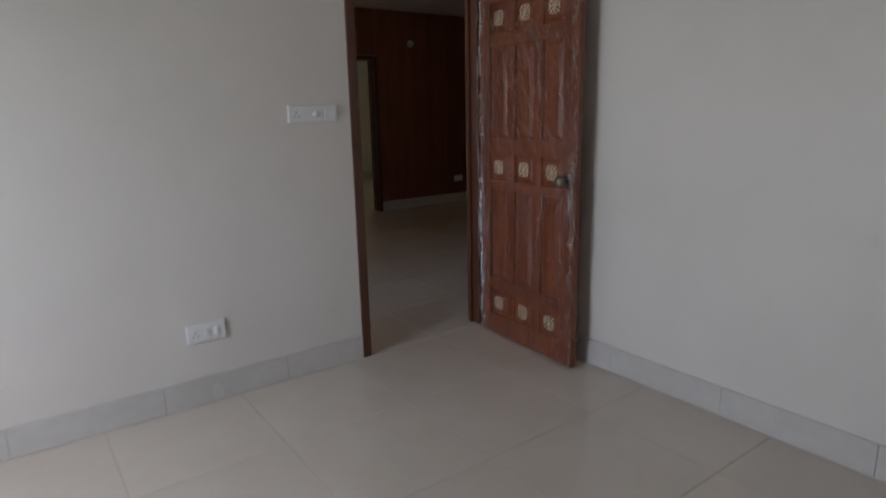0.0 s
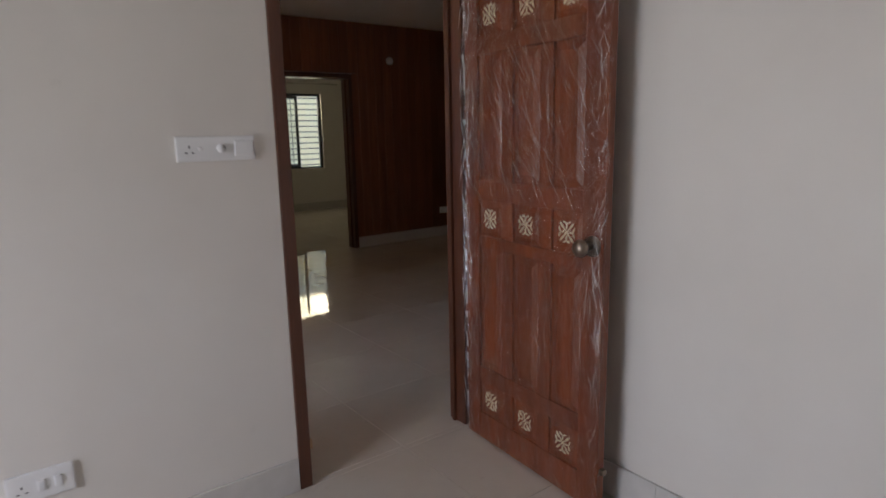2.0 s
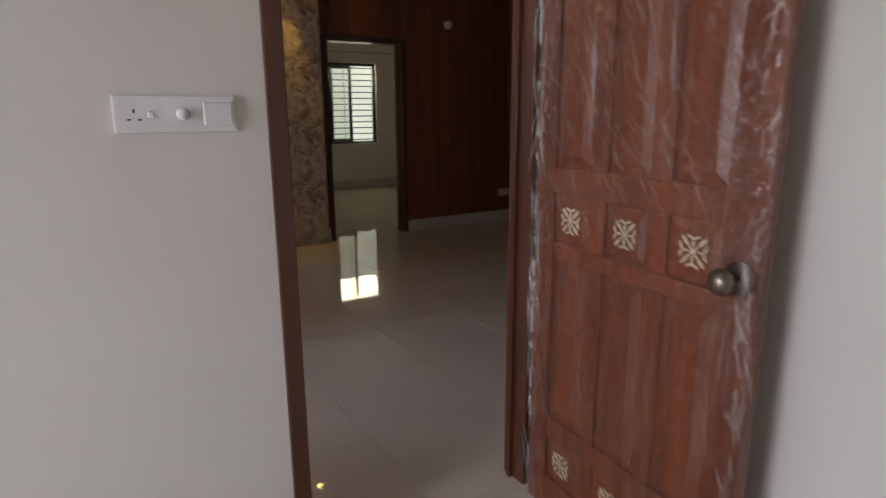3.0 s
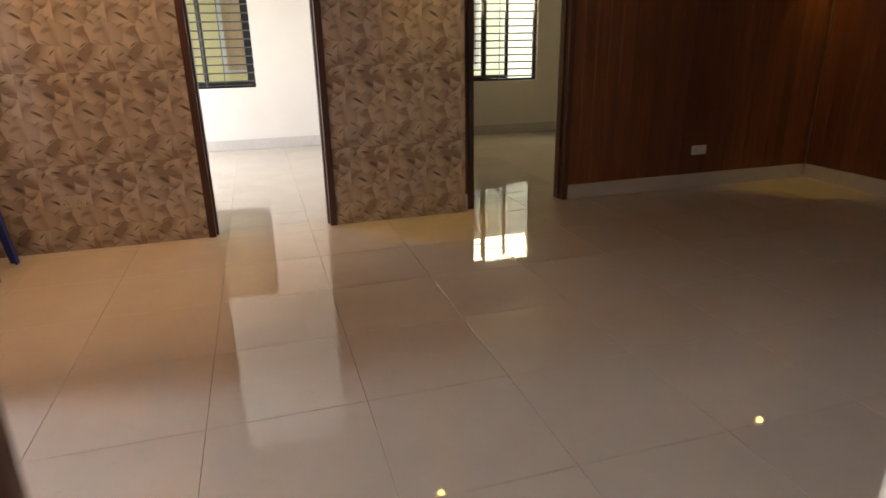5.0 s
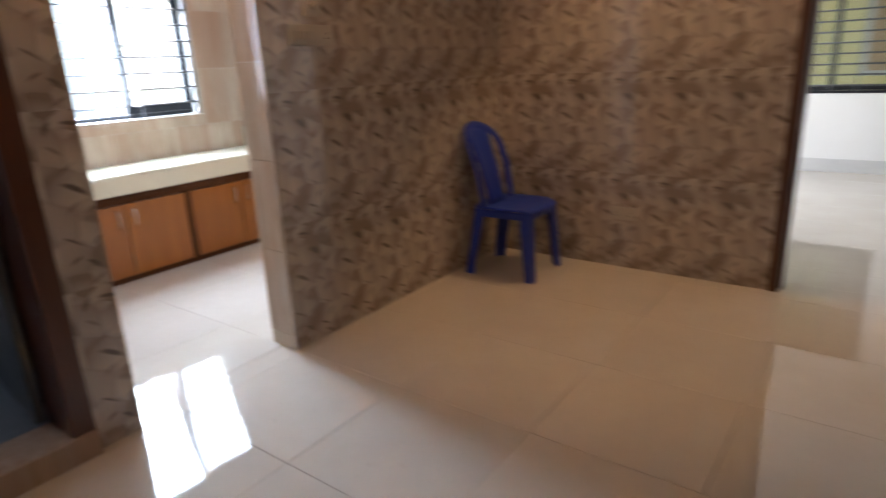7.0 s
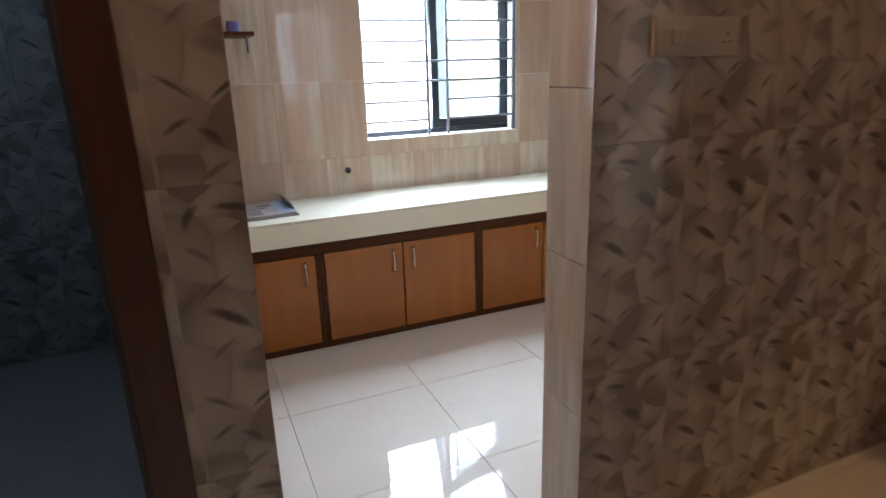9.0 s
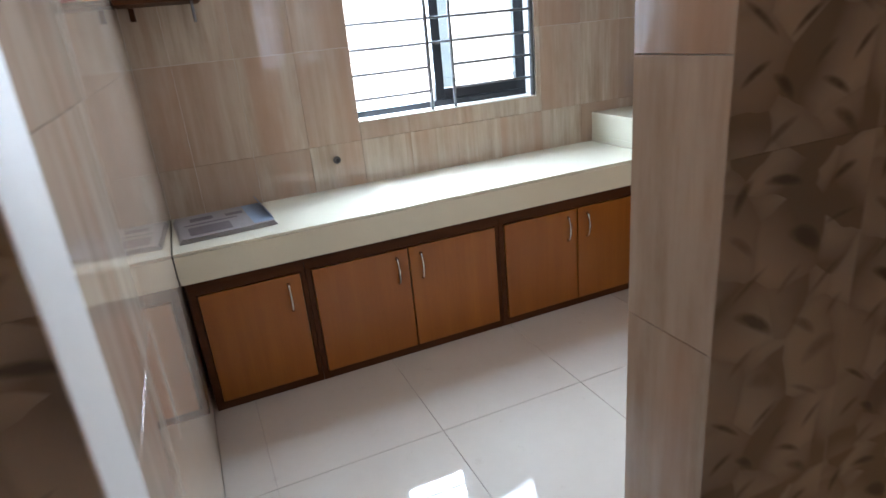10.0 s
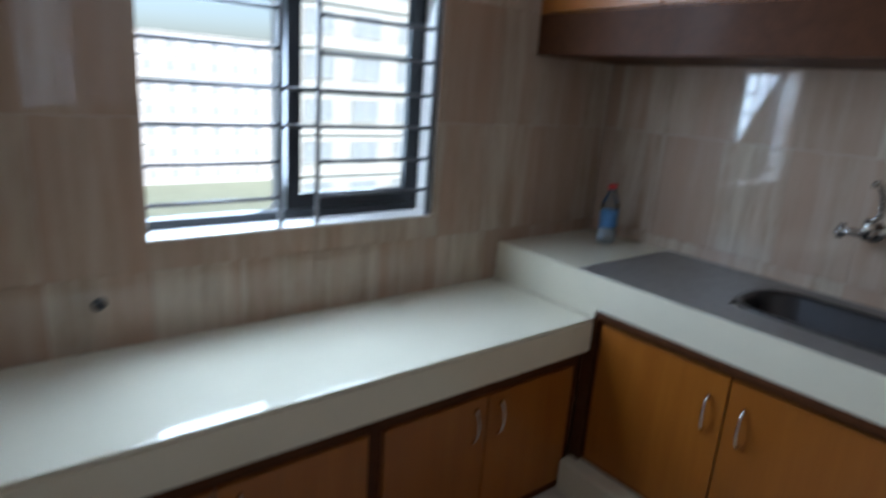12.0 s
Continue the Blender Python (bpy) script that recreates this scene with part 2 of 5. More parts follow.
        q = maths(nt, "MULTIPLY_ADD", maths(nt, "MULTIPLY", p, p), 0.5, q)
        d = maths(nt, "ADD", maths(nt, "MULTIPLY", p, p), maths(nt, "MULTIPLY", q, q))
        k = maths(nt, "MULTIPLY", maths(nt, "SUBTRACT", 1.0, maths(nt, "SMOOTH_MIN", d, 1.0, 0.25)), strength * 1.5)
        total = k if total is None else maths(nt, "MAXIMUM", total, k)
    streak = noise_tex(nt, comb.outputs[0], 70, 3)
    total = maths(nt, "MULTIPLY", total, maths(nt, "MULTIPLY_ADD", streak, 0.9, 0.45))
    total = maths(nt, "MINIMUM", maths(nt, "MAXIMUM", total, 0.0), 1.0)
    c = mixc(nt, total, c, stroke)
    dirt = noise_tex(nt, pos, 1.3, 5, 0.6)
    c = mixc(nt, ramp(nt, dirt, [(0.45, (0, 0, 0)), (0.8, (0.3, 0.3, 0.3))]), c, tuple(x * 0.8 for x in ground))
    nt.links.new(c, b.inputs["Base Color"])
    b.inputs["Roughness"].default_value = gloss
    bump(nt, b, total, 0.2, 0.001)
    return m


def wrap_material():
    """Thin clear plastic film, creased."""
    m = bpy.data.materials.new("clear_plastic_film")
    m.use_nodes = True
    nt = m.node_tree
    nt.nodes.remove(nt.nodes["Principled BSDF"])
    out = nt.nodes["Material Output"]
    clear = node(nt, "ShaderNodeBsdfTransparent", Color=(0.96, 0.955, 0.955, 1))
    gl = node(nt, "ShaderNodeBsdfGlossy", Color=(1, 1, 1, 1), Roughness=0.05)
    haze = node(nt, "ShaderNodeBsdfDiffuse", Color=(0.75, 0.75, 0.8, 1))
    v = coords(nt, (1, 9, 2.2))
    n1 = maths(nt, "ADD", noise_tex(nt, v, 5, 5, 0.65), maths(nt, "MULTIPLY", noise_tex(nt, coords(nt, (1, 30, 16)), 3, 3, 0.6), 0.22))
    bm_ = node(nt, "ShaderNodeBump", Strength=1.0, Distance=0.014)
    nt.links.new(n1, bm_.inputs["Height"])
    nt.links.new(bm_.outputs[0], gl.inputs["Normal"])
    fr = node(nt, "ShaderNodeFresnel", IOR=1.27)
    nt.links.new(bm_.outputs[0], fr.inputs["Normal"])
    m1 = nt.nodes.new("ShaderNodeMixShader")
    m1.inputs[0].default_value = 0.006
    nt.links.new(clear.outputs[0], m1.inputs[1])
    nt.links.new(haze.outputs[0], m1.inputs[2])
    m2 = nt.nodes.new("ShaderNodeMixShader")
    crease = noise_tex(nt, coords(nt, (1, 14, 3.0)), 4, 5, 0.7)
    line = ramp(nt, crease, [(0.488, (0, 0, 0)), (0.50, (0.6, 0.6, 0.6)), (0.512, (0, 0, 0))])
    slant = noise_tex(nt, coords(nt, (1, 6, 7)), 5, 4, 0.6)
    line2 = ramp(nt, slant, [(0.49, (0, 0, 0)), (0.50, (0.5, 0.5, 0.5)), (0.51, (0, 0, 0))])
    area = ramp(nt, noise_tex(nt, coords(nt), 3.5, 2), [(0.5, (0, 0, 0)), (0.62, (1, 1, 1))])
    lines = maths(nt, "MULTIPLY", maths(nt, "ADD", line, maths(nt, "MULTIPLY", line2, area)), 0.45)
    nt.links.new(maths(nt, "ADD", fr.outputs[0], lines), m2.inputs[0])
    nt.links.new(m1.outputs[0], m2.inputs[1])
    nt.links.new(gl.outputs[0], m2.inputs[2])
    nt.links.new(m2.outputs[0], out.inputs[0])
    return m


def fold_material():
    """Bunched film: clear, with a sharp sheen along the fold."""
    m = bpy.data.materials.new("folded_plastic_film")
    m.use_nodes = True
    nt = m.node_tree
    nt.nodes.remove(nt.nodes["Principled BSDF"])
    clear = node(nt, "ShaderNodeBsdfTransparent", Color=(0.97, 0.97, 0.98, 1))
    gl = node(nt, "ShaderNodeBsdfGlossy", Color=(1, 1, 1, 1), Roughness=0.09)
    v = coords(nt, (1, 40, 40))
    crumple = node(nt, "ShaderNodeBump", Strength=0.7, Distance=0.004)
    nt.links.new(noise_tex(nt, v, 3, 3), crumple.inputs["Height"])
    nt.links.new(crumple.outputs[0], gl.inputs["Normal"])
    mx = nt.nodes.new("ShaderNodeMixShader")
    mx.inputs[0].default_value = 0.28
    nt.links.new(clear.outputs[0], mx.inputs[1])
    nt.links.new(gl.outputs[0], mx.inputs[2])
    nt.links.new(mx.outputs[0], nt.nodes["Material Output"].inputs[0])
    return m


def glass_material(name="window_glass", tint=(0.93, 0.96, 0.96)):
    m = bpy.data.materials.new(name)
    m.use_nodes = True
    nt = m.node_tree
    nt.nodes.remove(nt.nodes["Principled BSDF"])
    clear = node(nt, "ShaderNodeBsdfTransparent", Color=(*tint, 1))
    gl = node(nt, "ShaderNodeBsdfGlossy", Roughness=0.02)
    fr = node(nt, "ShaderNodeFresnel", IOR=1.45)
    mx = nt.nodes.new("ShaderNodeMixShader")
    nt.links.new(fr.outputs[0], mx.inputs[0])
    nt.links.new(clear.outputs[0], mx.inputs[1])
    nt.links.new(gl.outputs[0], mx.inputs[2])
    nt.links.new(mx.outputs[0], nt.nodes["Material Output"].inputs[0])
    return m


def glow(name, colour, strength):
    m, nt, b = material(name)
    b.inputs["Base Color"].default_value = (*colour, 1)
    b.inputs["Emission Color"].default_value = (*colour, 1)
    b.inputs["Emission Strength"].default_value = strength
    return m


def glazed(name, colour):
    """Smooth glazed tile: faint clouding, a few dull smears, a mirror-like glaze."""
    m, nt, b = material(name)
    v = coords(nt)
    cloud = noise_tex(nt, v, 6, 5, 0.6)
    speck = noise_tex(nt, v, 90, 3)
    c = mixc(nt, cloud, tuple(x * 0.94 for x in colour), tuple(min(1, x * 1.05) for x in colour))
    c = mixc(nt, ramp(nt, speck, [(0.6, (0, 0, 0)), (0.8, (0.3, 0.3, 0.3))]), c, tuple(x * 0.8 for x in colour))
    nt.links.new(c, b.inputs["Base Color"])
    smear = noise_tex(nt, v, 3.0, 6, 0.7)
    nt.links.new(ramp(nt, smear, [(0.4, (0.025, 0.025, 0.025)), (0.75, (0.11, 0.11, 0.11))]), b.inputs["Roughness"])
    b.inputs["IOR"].default_value = 1.6
    return m


CREAM = paint("cream_wall_paint", (0.74, 0.71, 0.665), (0.67, 0.63, 0.58))
WHITE = paint("white_wall_paint", (0.80, 0.78, 0.74), (0.74, 0.71, 0.66))
CEILING = paint("ceiling_paint", (0.80, 0.79, 0.77), (0.75, 0.73, 0.71))
FLOOR = floor_tile_material()
GROUT = plain("floor_grout", (0.50, 0.45, 0.39), 0.8)
SKIRT = plain("pale_marble_skirting", (0.62, 0.60, 0.57), 0.22, 0, 18, 0.10)
TRAV = travertine_material()
PATX = printed_tile_material("printed_tile_along_x", "X", (0.42, 0.345, 0.285), (0.60, 0.52, 0.44), (0.15, 0.122, 0.105), (0.30, 0.24, 0.195), 0.07)
PATY = printed_tile_material("printed_tile_along_y", "Y", (0.42, 0.345, 0.285), (0.60, 0.52, 0.44), (0.15, 0.122, 0.105), (0.30, 0.24, 0.195), 0.07)
BATHT = printed_tile_material("grey_bath_tile", "X", (0.20, 0.23, 0.26), (0.28, 0.31, 0.34), (0.08, 0.10, 0.12), (0.14, 0.16, 0.18), 0.2)
FRAME = wood("dark_door_frame_wood", (0.065, 0.021, 0.010), (0.145, 0.048, 0.021))
LEAFW = wood("red_brown_door_wood", (0.13, 0.026, 0.005), (0.42, 0.102, 0.016), "z", 0.4, 0.8)
PANELW = wood("dark_panelling_wood", (0.16, 0.052, 0.020), (0.37, 0.132, 0.050), "z", 0.42, 0.7, 0.1, 0.75)
LAMI = wood("orange_brown_laminate", (0.30, 0.091, 0.009), (0.43, 0.152, 0.018), "z", 0.34, 0.7, 0.04)
CABF = wood("dark_cabinet_edging", (0.060, 0.021, 0.008), (0.125, 0.046, 0.017), "y", 0.5, 1.0, 0.03)
CABF.node_tree.nodes["Principled BSDF"].inputs["Specular IOR Level"].default_value = 0.10
SLAB = glazed("cream_worktop_tile", (0.71, 0.665, 0.52))
CHROME = plain("brushed_chrome", (0.68, 0.66, 0.62), 0.22, 1.0, 80, 0.05)
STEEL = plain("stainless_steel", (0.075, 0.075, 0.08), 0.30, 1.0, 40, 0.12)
GOLD = plain("gilt_metal", (0.97, 0.90, 0.66), 0.28, 0.45, 70, 0.15)
BRONZE = plain("antique_bronze", (0.26, 0.21, 0.165), 0.3, 1.0, 60, 0.2)
PLASTC = plain("cream_switch_plastic", (0.52, 0.46, 0.38), 0.35, 0, 30, 0.05)
PLASTW = plain("white_switch_plastic", (0.80, 0.80, 0.80), 0.3, 0, 30, 0.03)
BLACK = plain("dark_socket_hole", (0.02, 0.02, 0.02), 0.6)
ALU = plain("dark_aluminium", (0.020, 0.022, 0.026), 0.35, 0.3, 40, 0.2)
IRON = plain("grey_painted_iron", (0.12, 0.12, 0.125), 0.45, 0.2, 40, 0.2)
BLUE = plain("blue_moulded_plastic", (0.014, 0.042, 0.36), 0.38, 0, 200, 0.08)
FILM = wrap_material()
FOLDM = fold_material()
GLASS = glass_material()

# ---- building helpers ----


def add_box(bm, x0, x1, y0, y1, z0, z1):
    m = Matrix.LocRotScale(((x0 + x1) / 2, (y0 + y1) / 2, (z0 + z1) / 2), None, (abs(x1 - x0), abs(y1 - y0), abs(z1 - z0)))
    return bmesh.ops.create_cube(bm, size=1, matrix=m)["verts"]


def add_tube(bm, a, b, r, seg=10):
    a, b = Vector(a), Vector(b)
    d = b - a
    m = Matrix.Translation((a + b) / 2) @ d.to_track_quat("Z", "Y").to_matrix().to_4x4()
    bmesh.ops.create_cone(bm, cap_ends=True, segments=seg, radius1=r, radius2=r, depth=d.length, matrix=m)


def soften(bm, width, seg=2):
    bmesh.ops.bevel(bm, geom=bm.edges[:], offset=width, segments=seg, profile=0.6, affect="EDGES", clamp_overlap=True)


def finish(name, bm, mat, smooth=False):
    me = bpy.data.meshes.new(name)
    bm.to_mesh(me)
    bm.free()
    me.materials.append(mat)
    if smooth:
        for p in me.polygons:
            p.use_smooth = True
    return me


def part(name, bm, mat, parent=None, label="", smooth=False, at=None):
    ob = new(name, finish(name, bm, mat, smooth))
    if parent:
        ob.parent = parent
    if at is not None:
        ob.matrix_basis = at
    if label:
        ob["label"] = label
    return ob


def boxes(name, rows, mat, parent=None, label="", bevel=0.0, at=None, smooth=False):
    bm = bmesh.new()
    for r in rows:
        add_box(bm, *r)
    if bevel:
        soften(bm, bevel)
    return part(name, bm, mat, parent, label, smooth, at)


def thing(name, label, category, at=None, group="", kind=""):
    ob = tagged(new(name), label, category, group, kind)
    if at is not None:
        ob.matrix_basis = at
    return ob


def structure(ob, label, category):
    return tagged(ob, label, category, "", "structure")


def holed(a0, a1, z0, z1, holes):
    """Splits a wall of that stretch and height into blocks round its openings (a0, a1, z0, z1)."""
    cuts = sorted({a0, a1, *(h[0] for h in holes), *(h[1] for h in holes)})
    out = []
    for p, q in zip(cuts, cuts[1:]):
        spans = sorted((h[2], h[3]) for h in holes if h[0] <= p + 1e-6 and h[1] >= q - 1e-6)
        z = z0
        for s, e in spans:
            if s > z:
                out.append((p, q, z, s))
            z = max(z, e)
        if z < z1:
            out.append((p, q, z, z1))
    return out


def wall_along_x(name, y0, y1, x0, x1, holes, mat, label, z0=0.0, z1=CEIL):
    return structure(boxes(name, [(p, q, y0, y1, s, e) for p, q, s, e in holed(x0, x1, z0, z1, holes)], mat), label, "wall")


def wall_along_y(name, x0, x1, y0, y1, holes, mat, label, z0=0.0, z1=CEIL):
    return structure(boxes(name, [(x0, x1, p, q, s, e) for p, q, s, e in holed(y0, y1, z0, z1, holes)], mat), label, "wall")


def rounded(hx, hy, r, n=6):
    pts = []
    for cx, cy, a0 in ((hx - r, hy - r, 0), (-hx + r, hy - r, 90), (-hx + r, -hy + r, 180), (hx - r, -hy + r, 270)):
        for k in range(n + 1):
            a = radians(a0 + 90 * k / n)
            pts.append((cx + r * math.cos(a), cy + r * math.sin(a)))
    return pts


def loft(bm, rings, cap=True):
    prev = None
    for ring in rings:
        vs = [bm.verts.new(p) for p in ring]
        if prev:
            for i in range(len(vs)):
                bm.faces.new((prev[i - 1], prev[i], vs[i], vs[i - 1]))
        prev = vs
    if cap:
        bm.faces.new(prev)


PIECES = {}


def piece(name, w, d, h, mat, parent, x, y, z, bevel=0.0012):
    """One tile or plank, its corner at x, y, z; alike pieces share a mesh."""
    key = (name, round(w, 4), round(d, 4), round(h, 4), mat.name)
    if key not in PIECES:
        bm = bmesh.new()
        add_box(bm, 0, w, 0, d, 0, h)
        soften(bm, min(bevel, w / 4, d / 4, h / 4), 1)
        PIECES[key] = finish(name, bm, mat)
    ob = new(name, PIECES[key])
    ob.parent = parent
    ob.location = (x, y, z)
    return ob


def lay(parent, name, mat, a0, a1, b0, b1, pa, pb, oa, ob, place, gap, holes=(), least=0.012):
    """Lays pieces of pitch pa by pb over a rectangle; place(a, b, la, lb) sets one."""
    i = math.floor((a0 - oa) / pa)
    while oa + i * pa < a1:
        s, e = max(a0, oa + i * pa), min(a1, oa + (i + 1) * pa)
        j = math.floor((b0 - ob) / pb)
        while ob + j * pb < b1:
            t, f = max(b0, ob + j * pb), min(b1, ob + (j + 1) * pb)
            cells = [(s, e, t, f)]
            for h in holes:
                nxt = []
                for c in cells:
                    if c[0] >= h[1] or c[1] <= h[0] or c[2] >= h[3] or c[3] <= h[2]:
                        nxt.append(c)
                        continue
                    if c[2] < h[2]:
                        nxt.append((c[0], c[1], c[2], h[2]))
                    if c[3] > h[3]:
                        nxt.append((c[0], c[1], h[3], c[3]))
                    lo, hi = max(c[2], h[2]), min(c[3], h[3])
                    if c[0] < h[0]:
                        nxt.append((c[0], h[0], lo, hi))
                    if c[1] > h[1]:
                        nxt.append((h[1], c[1], lo, hi))
                cells = nxt
            for c in cells:
                if c[1] - c[0] > least and c[3] - c[2] > least:
                    place(c[0] + gap / 2, c[2] + gap / 2, c[1] - c[0] - gap, c[3] - c[2] - gap)
            j += 1
        i += 1


# ---- large structure ----
T = 0.15
bed_floor = structure(boxes("floor_bedroom", [(-4.3, RX, -5.2, 0.02, -0.14, -0.011)], GROUT), "pale polished tile floor of the bedroom", "floor")
hall_floor = structure(boxes("floor_hall", [(-2.9, EAST, 0.02, 4.5, -0.14, -0.011)], GROUT), "pale polished tile floor of the hall", "floor")
kitchen_floor = structure(boxes("floor_kitchen", [(KFAR, -2.9, OPEN0 - 0.1, SINKW, -0.14, -0.011)], GROUT), "pale polished tile floor of the kitchen", "floor")
room_one_floor = structure(boxes("floor_room_one", [(-2.9, 0.9, 4.5, FAR, -0.14, -0.011)], GROUT), "pale polished tile floor of the bright room", "floor")
room_two_floor = structure(boxes("floor_room_two", [(0.9, EAST, 4.5, FAR, -0.14, -0.011)], GROUT), "pale polished tile floor of the second room", "floor")
bath_floor = structure(boxes("floor_bathroom", [(KFAR, -2.99, 0.02, 1.482, -0.139, 0.03)], plain("grey_bath_floor", (0.15, 0.16, 0.18), 0.3, 0, 20, 0.2)), "dark grey tiled bathroom floor", "floor")

structure(boxes("ceiling", [(-5.3, EAST + T, -5.35, FAR + T, CEIL, CEIL + 0.15)], CEILING), "white painted ceiling", "ceiling")

structure(boxes("upper_storeys", [(-5.3, EAST + T, -5.35, FAR + T, CEIL + 0.15, 15.0)], WHITE), "plain painted storeys above the flat", "wall")
structure(boxes("lower_storeys", [(-5.19, EAST + T, -5.35, FAR + T, -15.0, -0.02)], WHITE), "plain painted storeys below the flat", "wall")
# bedroom
wall_along_x("wall_bedroom_door", 0, T, -4.3, EAST, [(-0.85, 0.05, 0, 2.09)], CREAM, "cream painted wall with the bedroom doorway")
wall_along_y("wall_bedroom_east", RX, RX + T, -5.2, 0, [], CREAM, "cream painted bedroom wall behind the open door")
wall_along_y("wall_bedroom_west", -4.45, -4.3, -5.2, T, [(-1.95, -0.25, 0.8, 2.1)], CREAM, "cream painted bedroom wall with a window")
wall_along_x("wall_bedroom_south", -5.35, -5.2, -4.45, RX + T, [], CREAM, "cream painted bedroom wall")
# hall
wall_along_x("wall_patterned", PAT + 0.008, 4.47, KIT, 0.93, [(D1[0] - 0.05, D1[1] + 0.05, 0, 2.09)], WHITE, "hall wall covered with printed tiles")
wall_along_x("wall_panelled", WOOD + 0.014, 4.56, 0.93, EAST, [(D2[0] - 0.05, D2[1] + 0.05, 0, 2.09)], WHITE, "hall wall covered with dark wood panelling")
wall_along_y("wall_hall_east", EAST + 0.014, EAST + T, T, FAR, [], WHITE, "hall end wall covered with dark wood panelling")
wall_along_y("wall_kitchen_side", KIN + 0.008, KIT - 0.008, T, SINKW, [(BATH0 - 0.07, BATH1 + 0.077, 0, 2.09), (OPEN0, OPEN1 + 0.008, 0, 2.12)], WHITE, "hall wall with the kitchen opening and bathroom door")
# kitchen and bathroom
wall_along_y("wall_kitchen_far", KFAR - 0.16, KFAR - 0.008, -0.1, SINKW + T, [(KW[0], KW[1], KW[2], KW[3]), (0.5, 0.95, 1.75, 2.15)], WHITE, "outer kitchen wall with a window")
wall_along_x("wall_kitchen_bath", 1.49, OPEN0 - 0.008, KFAR, KIN, [], WHITE, "tiled wall between kitchen and bathroom")
wall_along_x("wall_kitchen_sink", SINKW + 0.008, SINKW + T, KFAR, KIN + 0.008, [], WHITE, "tiled kitchen wall behind the sink")
wall_along_x("wall_bath_south", -0.1, 0.02, KFAR, -2.98, [], BATHT, "grey tiled bathroom wall")
# rooms beyond
wall_along_x("wall_rooms_far", FAR, FAR + T, -2.95, EAST + T, [W1, W2], WHITE, "painted outer wall with two barred windows")
wall_along_y("wall_room_one_west", -2.95, -2.8, SINKW + T, FAR, [(6.05, 8.25, 0.05, 2.25)], WHITE, "painted wall with a wide balcony opening")
wall_along_y("wall_between_rooms", 0.85, 0.97, 4.47, FAR, [], WHITE, "painted wall between the two rooms")

# ---- outside ----
ground = structure(boxes("ground", [(-900, 900, -900, 900, -15.2, -15)], plain("dusty_ground", (0.19, 0.21, 0.15), 0.9, 0, 0.3)), "dusty ground far below the flat", "ground")
YELLOWP = paint("yellow_facade_paint", (0.80, 0.70, 0.36), (0.70, 0.60, 0.30))
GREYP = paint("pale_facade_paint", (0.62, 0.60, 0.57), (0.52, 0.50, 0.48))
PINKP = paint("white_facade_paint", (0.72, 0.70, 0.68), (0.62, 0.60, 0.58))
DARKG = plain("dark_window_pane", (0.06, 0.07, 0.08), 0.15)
# distant panes: the air's haze is mixed into their pale grey
HAZEG = plain("haze_paled_window_pane", (0.42, 0.44, 0.47), 0.3)
BROWNW = wood("brown_shutter_wood", (0.52, 0.36, 0.22), (0.72, 0.52, 0.34), "z", 0.5)


def building(label, cx, cy, wx, wy, top, wall_mat, storey=3.0, bay=3.2, win=(1.3, 1.4), faces="nsew", pane_mat=None, base=-15.0, zoff=0.9):
    """A block of flats: walls with window openings set in, ledges, a parapet and one window per bay and storey."""
    b = thing("apartment_building", label, "building", Matrix.Translation((cx, cy, base)))
    hx, hy, h = wx / 2, wy / 2, top - base
    bm = bmesh.new()
    add_box(bm, -hx, hx, -hy, hy, 0, h)
    n = int(h / storey)
    part("wall", bm, wall_mat, b)
    lm = bmesh.new()
    add_box(lm, -hx - 0.15, hx + 0.15, -hy - 0.15, hy + 0.15, -0.12, 0)
    ledge_mesh = finish("ledge", lm, wall_mat)
    for k in range(1, n + 1):
        lo = new("ledge", ledge_mesh)
        lo.parent, lo.location = b, (0, 0, k * storey)
    for y in (-hy, hy - 0.2):
        boxes("parapet", [(-hx, hx, y, y + 0.2, h, h + 0.9)], wall_mat, b)
    fm = bmesh.new()
    w, t = win
    for r in ((-w / 2 - 0.06, -w / 2, -0.06, 0.02, -0.06, t + 0.06), (w / 2, w / 2 + 0.06, -0.06, 0.02, -0.06, t + 0.06),
              (-w / 2, w / 2, -0.06, 0.02, -0.06, 0), (-w / 2, w / 2, -0.06, 0.02, t, t + 0.06), (-0.03, 0.03, -0.05, 0.01, 0, t)):
        add_box(fm, *r)
    frame_mesh = finish("window", fm, GREYP)
    pm = bmesh.new()
    add_box(pm, -w / 2, w / 2, -0.015, 0.015, 0, t)
    pane_mesh = finish("pane", pm, pane_mat or DARKG)
    for f in faces:
        length, turn = (wx, {"s": 0, "n": 180}[f]) if f in "sn" else (wy, {"e": 90, "w": 270}[f])
        depth = hy if f in "sn" else hx
        m = max(1, int(length / bay))
        for k in range(n):
            for i in range(m):
                u = (i + 0.5) * length / m - length / 2
                win_ob = new("window", frame_mesh)
                win_ob.parent = b
                win_ob.matrix_basis = pose(0, 0, 0, 0, 0, turn) @ Matrix.Translation((u, -depth - 0.02, k * storey + zoff))
                pane = new("pane", pane_mesh)
                pane.parent = win_ob
    return b


